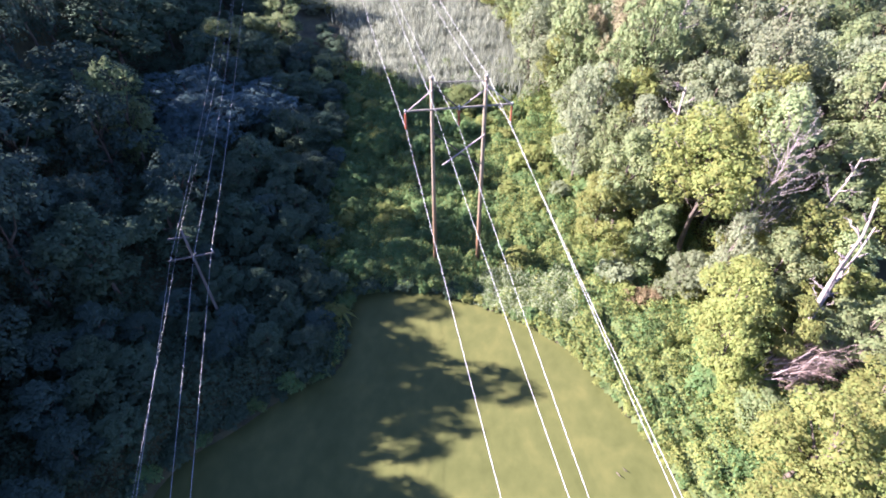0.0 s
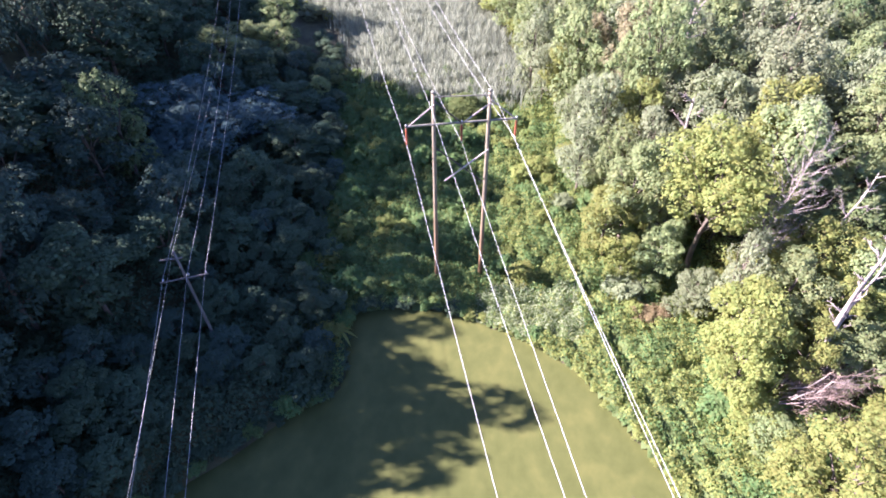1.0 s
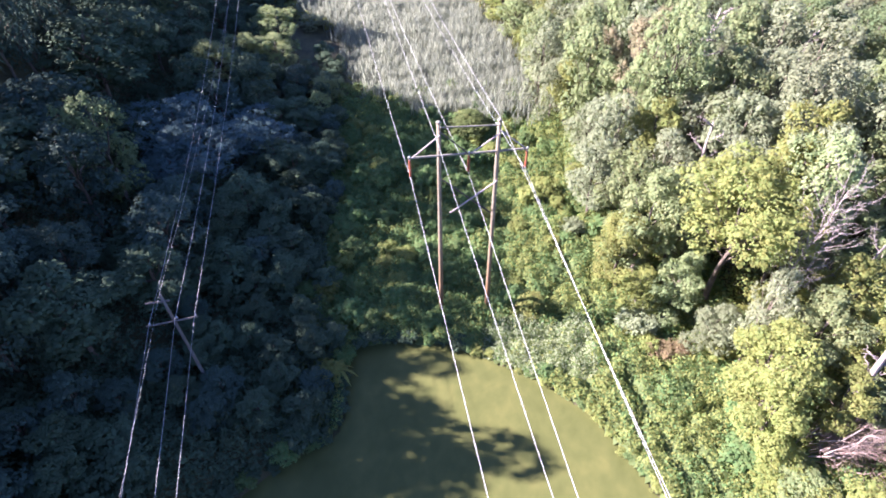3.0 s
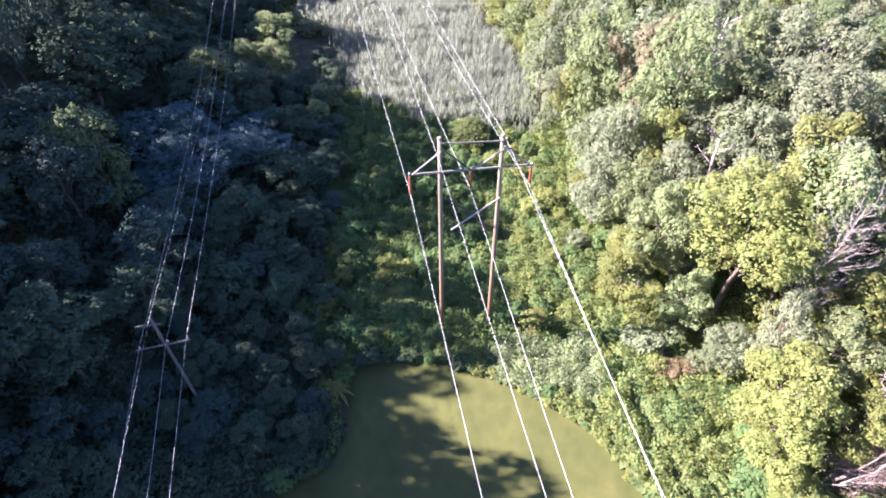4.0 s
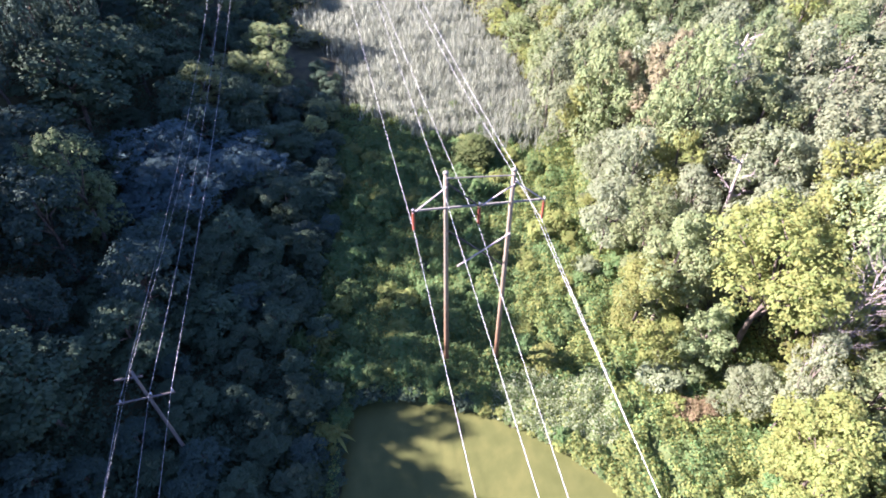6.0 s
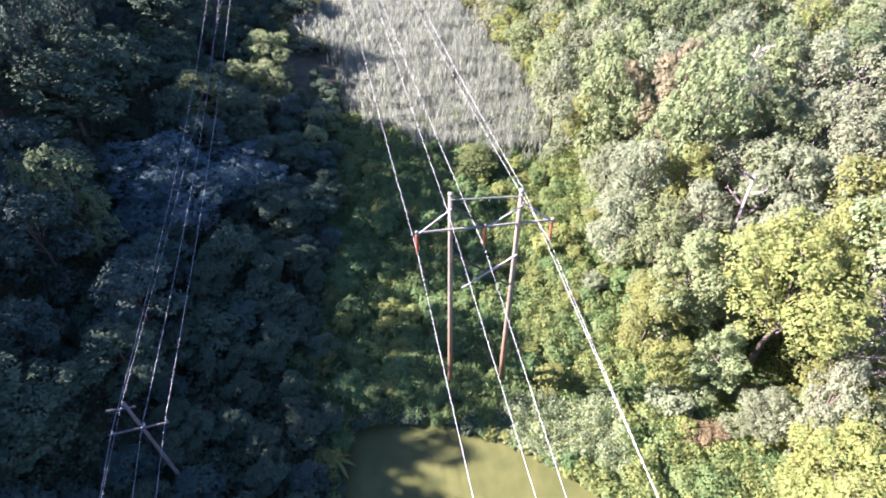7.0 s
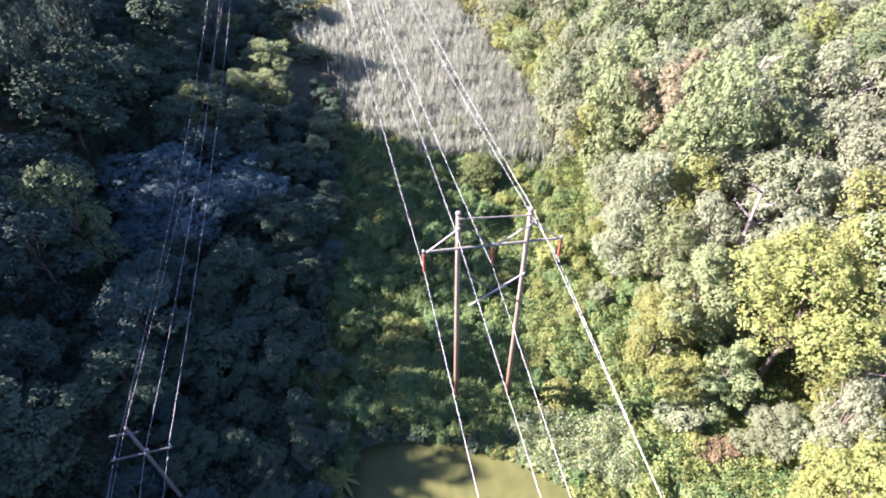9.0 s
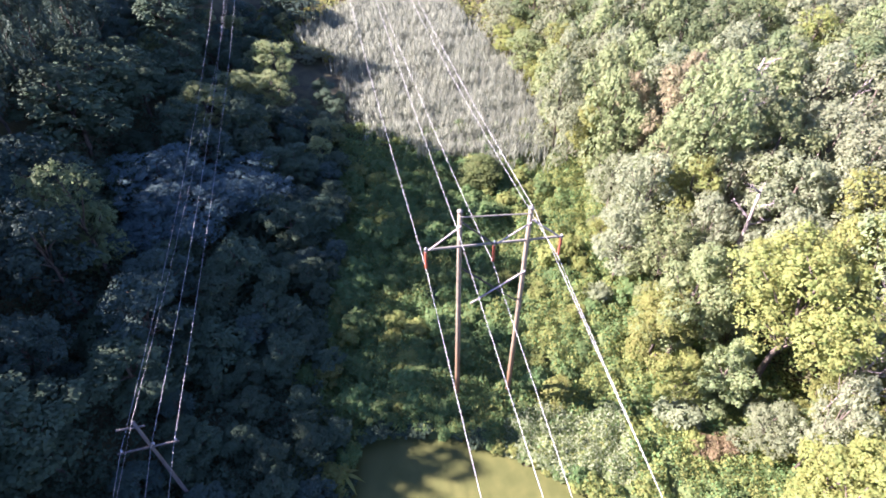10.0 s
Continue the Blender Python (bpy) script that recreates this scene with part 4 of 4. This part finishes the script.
for nm, seed, msk, mat, ln, lab in (("undergrowth", 41, ~pale & ~yel & ~in_shade, LEAF_WEED, 0.18, "dense green weeds and low shrubs on the cleared strip"),
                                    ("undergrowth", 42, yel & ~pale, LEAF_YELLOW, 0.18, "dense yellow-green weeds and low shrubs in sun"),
                                    ("undergrowth", 47, in_shade, LEAF_SHADE, 0.2, "weeds and low shrubs darkened for the shaded bank"),
                                    ("undergrowth", 43, pale, LEAF_PALE, 0.13, "pale grey-green weeds beside the pond")):
    cover(nm, seed, (ux[msk], uy[msk]), mat, ln, lab)

n = 26000
fx, fy = rng.uniform(-34, 26, n), rng.uniform(76, 140, n)
msk = ~within(REEDS, fx, fy) & ((fx > -15) | (fy > 95))
cover("undergrowth", 45, (fx[msk], fy[msk]), LEAF_YELLOW, 0.5, "yellow-green grass and weeds beyond the reeds")

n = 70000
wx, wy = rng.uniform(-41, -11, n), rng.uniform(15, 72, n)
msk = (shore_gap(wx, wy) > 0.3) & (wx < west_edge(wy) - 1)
# this floor cover also has the wood's shade in its leaf colour
cover("undergrowth", 46, (wx[msk], wy[msk]), LEAF_SHADE, 0.24, "low plants and saplings darkened for the shaded wood", lift=0.1, scale=1.1)

# the leafy mass under those leaves
cell = 0.26
sx, sy = np.arange(-20, 30.01, cell), np.arange(13, 74.01, cell)
SX, SY = np.meshgrid(sx, sy)
SG = shore_gap(SX, SY)
ok = (SG > 0.05) & (SX > west_edge(SY) - 4) & (SX < east_edge(SY) + 7)
jit = np.random.default_rng(44)
QX, QY = SX + jit.uniform(-0.07, 0.07, SX.shape), SY + jit.uniform(-0.07, 0.07, SX.shape)
SZ = land(QX, QY) + mounds(QX, QY) * 0.55 * np.clip(SG / 0.5, 0.1, 1) + jit.uniform(-0.05, 0.05, SX.shape)
nn = len(sx)
fi, fj = np.meshgrid(np.arange(nn - 1), np.arange(len(sy) - 1))
q0 = (fj * nn + fi).ravel()
good = (ok.ravel()[q0] & ok.ravel()[q0 + 1] & ok.ravel()[q0 + nn] & ok.ravel()[q0 + nn + 1])
q0 = q0[good]
sheet_v = np.stack([QX.ravel(), QY.ravel(), SZ.ravel()], 1)
sheet_f = np.concatenate([np.stack([q0, q0 + 1, q0 + nn + 1], 1), np.stack([q0, q0 + nn + 1, q0 + nn], 1)])
used, inv = np.unique(sheet_f, return_inverse=True)
tagged(fast_mesh("undergrowth", sheet_v[used], inv.reshape(-1, 3), [LEAF_WEED]), "matted green weeds covering the cleared strip", "undergrowth", kind="stuff")

# shrubs that stand above the cover
SHRUBS = {}
# the dark shrub's leaf colour is lowered to stand in for shade
for key, seed, mat, label, kw in (
        ("green", 61, LEAF_WEED, "rounded green shrub on the cleared strip", {}), ("yellow", 62, LEAF_YELLOW, "rounded yellow-green shrub in sun", {}),
        ("grey", 63, LEAF_SAGE, "sage-green shrub with fine leaves", dict(size=0.13, leaves=1400)), ("dark", 64, LEAF_SHADE, "shrub with leaves darkened for shade", {}),
        ("rust", 65, LEAF_RED, "shrub with rust-brown withered leaves", dict(leaves=800))):
    SHRUBS[key] = dict(seed=seed, mat=mat, label=label, kw=kw, made=None)


def shrub(key, x, y, s, turn, squash=1.0, group=""):
    rec = SHRUBS[key]
    m = pose(x, y, float(land(x, y)), 0, 0, turn) @ Matrix.Diagonal((s, s, s * squash, 1))
    if rec["made"] is None:
        rec["made"] = make_shrub("shrub", rec["seed"], rec["mat"], rec["label"], **rec["kw"])
        ob = rec["made"]
    else:
        ob = copy_thing(rec["made"], Matrix.Identity(4))
    ob.matrix_basis = m
    if group:
        ob["group"] = group
    return ob


for k in range(4):
    shrub("rust", 17.2 + 0.6 * k, 36.0 - 0.4 * (k % 2), 1.0, 70 * k)
rng = np.random.default_rng(9)
made, tries = 0, 0
near_spots = []
while made < 130 and tries < 6000:
    tries += 1
    x, y = rng.uniform(-16, 30), rng.uniform(14, 72)
    g = float(shore_gap(x, y))
    if hollow(x, y) or g < 0.7 or x < west_edge(y) - 3 or x > east_edge(y) + 8 or (abs(x - 7.3) < 4.6 and abs(y - 36) < 2.2):
        continue
    if min(abs(x - TRACK(y)), abs(x - TRACK(y) - 2.0)) < 0.9 and y < 46:
        continue
    s = rng.uniform(0.7, 1.5) * (1.25 if x > east_edge(y) - 2 else 1.0)
    if math.hypot(x - 1.1, y - 40) < 3.5:
        s *= 0.6
    if any((x - a) ** 2 + (y - b) ** 2 < (1.2 * s) ** 2 for a, b in near_spots):
        continue
    near_spots.append((x, y))
    # shade-darkened shrubs grow only west of x = 2
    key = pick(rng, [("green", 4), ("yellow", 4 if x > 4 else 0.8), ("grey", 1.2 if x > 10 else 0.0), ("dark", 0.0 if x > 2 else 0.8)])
    shrub(key, x, y, s, rng.uniform(0, 360), rng.uniform(0.8, 1.15), "shrubs of the cleared strip")
    made += 1

made = 0
while made < 105:
    x, y = rng.uniform(-14, 2), rng.uniform(37.5, 70)
    s = rng.uniform(0.6, 1.5)
    if x < west_edge(y) - 1 or math.hypot(x - 1.1, y - 40) < 3.0 or any((x - a) ** 2 + (y - b) ** 2 < (0.8 * s) ** 2 for a, b in near_spots):
        continue
    near_spots.append((x, y))
    shrub("yellow" if rng.random() < 0.25 else "green", x, y, s, rng.uniform(0, 360), rng.uniform(0.9, 1.3), "shrubs of the cleared strip")
    made += 1

for k in range(len(SHORE)):
    (ax, ay), (bx, by) = SHORE[k], SHORE[(k + 1) % len(SHORE)]
    n = int(math.hypot(bx - ax, by - ay) / 0.95)
    for q in range(n):
        u = (q + rng.uniform(0.2, 0.8)) / n
        x, y = ax + (bx - ax) * u, ay + (by - ay) * u
        if y < 15:
            continue
        d = math.hypot(bx - ax, by - ay)
        x, y = x + (ay - by) / d * -0.55 + rng.normal() * 0.15, y + (bx - ax) / d * -0.55 + rng.normal() * 0.15
        if float(shore_gap(x, y)) < 0.15:
            x, y = x + (ay - by) / d * 1.1, y + (bx - ax) / d * 1.1
        # western shore mostly gets the shrub with shade in its colour
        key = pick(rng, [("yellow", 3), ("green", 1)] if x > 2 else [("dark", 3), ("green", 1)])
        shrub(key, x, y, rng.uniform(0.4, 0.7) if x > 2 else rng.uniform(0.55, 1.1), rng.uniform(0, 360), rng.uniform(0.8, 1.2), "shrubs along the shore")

big = make_shrub("round_bush", 71, LEAF_BUSH, "large domed green bush below the reeds", height=3.3, spread=2.7, leaves=6000, size=0.18, puffs=110, puff_r=0.48)
big.matrix_basis = settle(big, 2.0, 67.2, 1.2, 0.0, 0.75)

# ---- reeds ----


rng = np.random.default_rng(17)
n = 140000
rx, ry = rng.uniform(-27, 14, n), rng.uniform(66, 123, n)
jx, jy = rx + 1.5 * soft_noise(rx, ry, 4, 51) + 0.9 * soft_noise(rx, ry, 1.1, 54) + 0.5 * rng.normal(size=n), ry + 1.3 * soft_noise(rx, ry, 3, 52) + 0.5 * rng.normal(size=n)
k = within(REEDS, jx, jy)
rx, ry = rx[k], ry[k]
m = len(rx)
hgt = rng.uniform(1.2, 2.4, m) * (1 + 0.2 * soft_noise(rx, ry, 5, 53) + 0.2 * soft_noise(rx, ry, 1.3, 55))
lean = rng.normal(size=(m, 2)) * 0.10 + np.array([0.03, -0.01])
ang = rng.uniform(0, math.pi, m)
side = np.stack([np.cos(ang), np.sin(ang), np.zeros(m)], 1) * rng.uniform(0.018, 0.05, m)[:, None]
root = np.stack([rx, ry, land(rx, ry)], 1)
bow = np.stack([lean[:, 0] * hgt * 0.3, lean[:, 1] * hgt * 0.3, hgt * 0.72], 1)
tip = np.stack([lean[:, 0] * hgt, lean[:, 1] * hgt, hgt], 1)
v = np.stack([root - side * 0.6, root + side * 0.6, root + bow + side, root + bow - side, root + tip + side * 0.35, root + tip - side * 0.35], 1).reshape(-1, 3)
b = np.arange(m)[:, None] * 6
f = np.concatenate([b + np.array([[0, 1, 2, 0, 2, 3, 3, 2, 4, 3, 4, 5]])], 1).reshape(-1, 3)
tagged(fast_mesh("reed_bed", v, f, [REED]), "tall dry grey-green reeds in a dense bed", "reeds", kind="stuff")


# ---- dead wood ----
def bare_tree(name, x, y, z0, height, seed, label, lean=(0, 0), spread=2.0, boughs=9, start=0.35, thick=0.16, mat=DEAD, rise=(0.5, 1.2)):
    """A leafless tree: trunk, and boughs that fork into twigs."""
    rng = np.random.default_rng(seed)
    thing = new(name)
    thing.location = (x, y, z0)
    top = Vector((lean[0], lean[1], height))
    bm = bmesh.new()
    stem = bent(rng, (0, 0, -0.5), top, 6, 0.006)
    tube(bm, stem, [thick * (1 - 0.13 * k) for k in range(7)], 7)
    part("trunk", bm, mat, thing)
    for k in range(boughs):
        u = start + (0.97 - start) * k / max(boughs - 1, 1)
        p = Vector((0, 0, -0.5)).lerp(top, u)
        a = k * 2.4 + rng.uniform(-0.5, 0.5)
        reach = spread * rng.uniform(0.6, 1.1) * (1.1 - 0.5 * u)
        tip = p + Vector((math.cos(a) * reach + lean[0] * 0.3, math.sin(a) * reach + lean[1] * 0.3, reach * rng.uniform(*rise)))
        bm = bmesh.new()
        line = bent(rng, p, tip, 4, 0.05)
        r = thick * 0.42 * (1.2 - u * 0.5)
        tube(bm, line, [r, r * 0.8, r * 0.6, r * 0.42, r * 0.2], 5)
        for q in line[1:]:
            for _ in range(4):
                w = Vector(rng.normal(size=3)) * 0.35 + (tip - p).normalized() * 0.6
                e = q + w * reach * rng.uniform(0.25, 0.5)
                tube(bm, bent(rng, q, e, 2, 0.1), [r * 0.3, r * 0.2, r * 0.08], 4)
        part("bough", bm, mat, thing)
    return tagged(thing, label, "dead tree")


def g(x, y):
    return float(land(x, y))


for x, y, top, seed, lean, spread, boughs, start, thick, rise, label in (
        (23.3, 35.6, 17.4, 81, (1.7, 0.6), 3.0, 46, 0.4, 0.09, (1.0, 2.0), "bare dead tree with a fan of silvery branches"),
        (27.0, 27.8, 17.5, 82, (-0.6, 1.2), 0.9, 9, 0.45, 0.27, (0.4, 1.4), "thick pale broken snag stripped of its bark"),
        (26.5, 28.0, 15.4, 83, (0.9, 1.0), 1.0, 8, 0.42, 0.2, (0.4, 1.4), "pale broken snag leaning beside another"),
        (22.5, 49.4, 14.4, 84, (-0.4, 0.2), 2.1, 5, 0.68, 0.34, (0.5, 1.2), "forked pale dead tree among green crowns"),
        (24.0, 59.6, 20.2, 85, (0.3, 0.2), 2.2, 6, 0.72, 0.34, (0.5, 1.2), "forked pale dead tree among green crowns"),
        (30.2, 36.9, 15.2, 86, (0.8, 0.2), 1.5, 6, 0.6, 0.17, (0.5, 1.2), "bare pale dead tree with upright forks"),
        (32.4, 60.0, 18.6, 87, (2.2, 0.8), 1.3, 5, 0.7, 0.16, (0.5, 1.2), "leaning pale dead tree above the canopy")):
    bare_tree("dead_tree", x, y, g(x, y), top - g(x, y), seed, label, lean, spread, boughs, start, thick, DEAD, rise)

# a fallen crown of dead branches caught in the shrubs
heap = new("brush_pile")
heap.location = (26.2, 25.6, g(26.2, 25.6) + 2.6)
rng = np.random.default_rng(88)
twigs = bmesh.new()
for k in range(84):
    bm = bmesh.new()
    long = k % 3 == 0
    a0 = rng.uniform(-0.1, 0.45) if long else rng.uniform(-0.8, 1.0)
    p = Vector((rng.normal() * 0.7 - 1.3, rng.normal() * 0.7 + 0.2, rng.uniform(-1.8, 1.2)))
    reach = rng.uniform(3.0, 5.4) if long else rng.uniform(1.0, 2.6)
    e = p + Vector((math.cos(a0) * reach, math.sin(a0) * reach * 0.7, rng.uniform(0.1, 0.5) * reach))
    line = bent(rng, p, e, 5, 0.045)
    line = [q + Vector((0, 0, 0.14 * reach * math.sin(math.pi * n_ / 5))) for n_, q in enumerate(line)]
    r = rng.uniform(0.03, 0.055) if long else rng.uniform(0.016, 0.035)
    tube(bm, line, [r, r * 0.9, r * 0.75, r * 0.6, r * 0.4, r * 0.15], 5)
    for q in line[1:]:
        for _ in range(4):
            w_ = Vector(rng.normal(size=3)) * 0.45 + (e - p).normalized() * 0.5
            tube(twigs, bent(rng, q, q + w_, 2, 0.1), [r * 0.35, r * 0.25, r * 0.1], 3)
    part("branch", bm, DEAD if long else BRUSH, heap)
tagged(part("twig_tangle", twigs, BRUSH, heap), kind="stuff")
tagged(heap, "tangled heap of dead brown branches among shrubs", "brush pile")

# two sticks standing out of the pond
for x, y, tx in ((12.35, 20.5, 0.45), (12.95, 20.9, 0.35)):
    bm = bmesh.new()
    tube(bm, bent(np.random.default_rng(int(x * 10)), (0, 0, -0.4), (tx, -1.0, 0.2), 3, 0.03), [0.035, 0.032, 0.028, 0.02], 6)
    me = bpy.data.meshes.new("stick")
    bm.to_mesh(me)
    bm.free()
    me.materials.append(BARK)
    st = tagged(new("stick", me), "dark bare stick poking out of the duckweed", "stick", "sticks in the pond")
    st.location = (x, y, 0)

# a pale plant with long drooping leaves at the water's edge
frond = new("drooping_plant")
frond.location = (-8.9, 33.1, g(-8.9, 33.1))
rng = np.random.default_rng(91)
for k in range(9):
    bm = bmesh.new()
    a = k * 0.75 - 1.6
    out = Vector((math.cos(a), math.sin(a), 0))
    side = Vector((-math.sin(a), math.cos(a), 0))
    L = rng.uniform(1.0, 1.5)
    prev = None
    for q in range(6):
        u = q / 5
        c = Vector((0, 0, 1.5)) + out * (L * u) + Vector((0, 0, 0.5 * u - 1.3 * u * u))
        w = 0.13 * math.sin(math.pi * min(u * 0.9 + 0.1, 1)) + 0.01
        row = (bm.verts.new(c - side * w), bm.verts.new(c + Vector((0, 0, -0.03))), bm.verts.new(c + side * w))
        if prev:
            bm.faces.new((prev[0], prev[1], row[1], row[0]))
            bm.faces.new((prev[1], prev[2], row[2], row[1]))
        prev = row
    part("leaf", bm, LEAF_YELLOW, frond)
bm = bmesh.new()
tube(bm, [Vector((0, 0, -0.2)), Vector((0, 0, 0.8)), Vector((0, 0, 1.5))], [0.04, 0.035, 0.025], 6)
part("stem", bm, LEAF_PALE, frond)
tagged(frond, "pale plant with long drooping leaves at the pond edge", "plant")
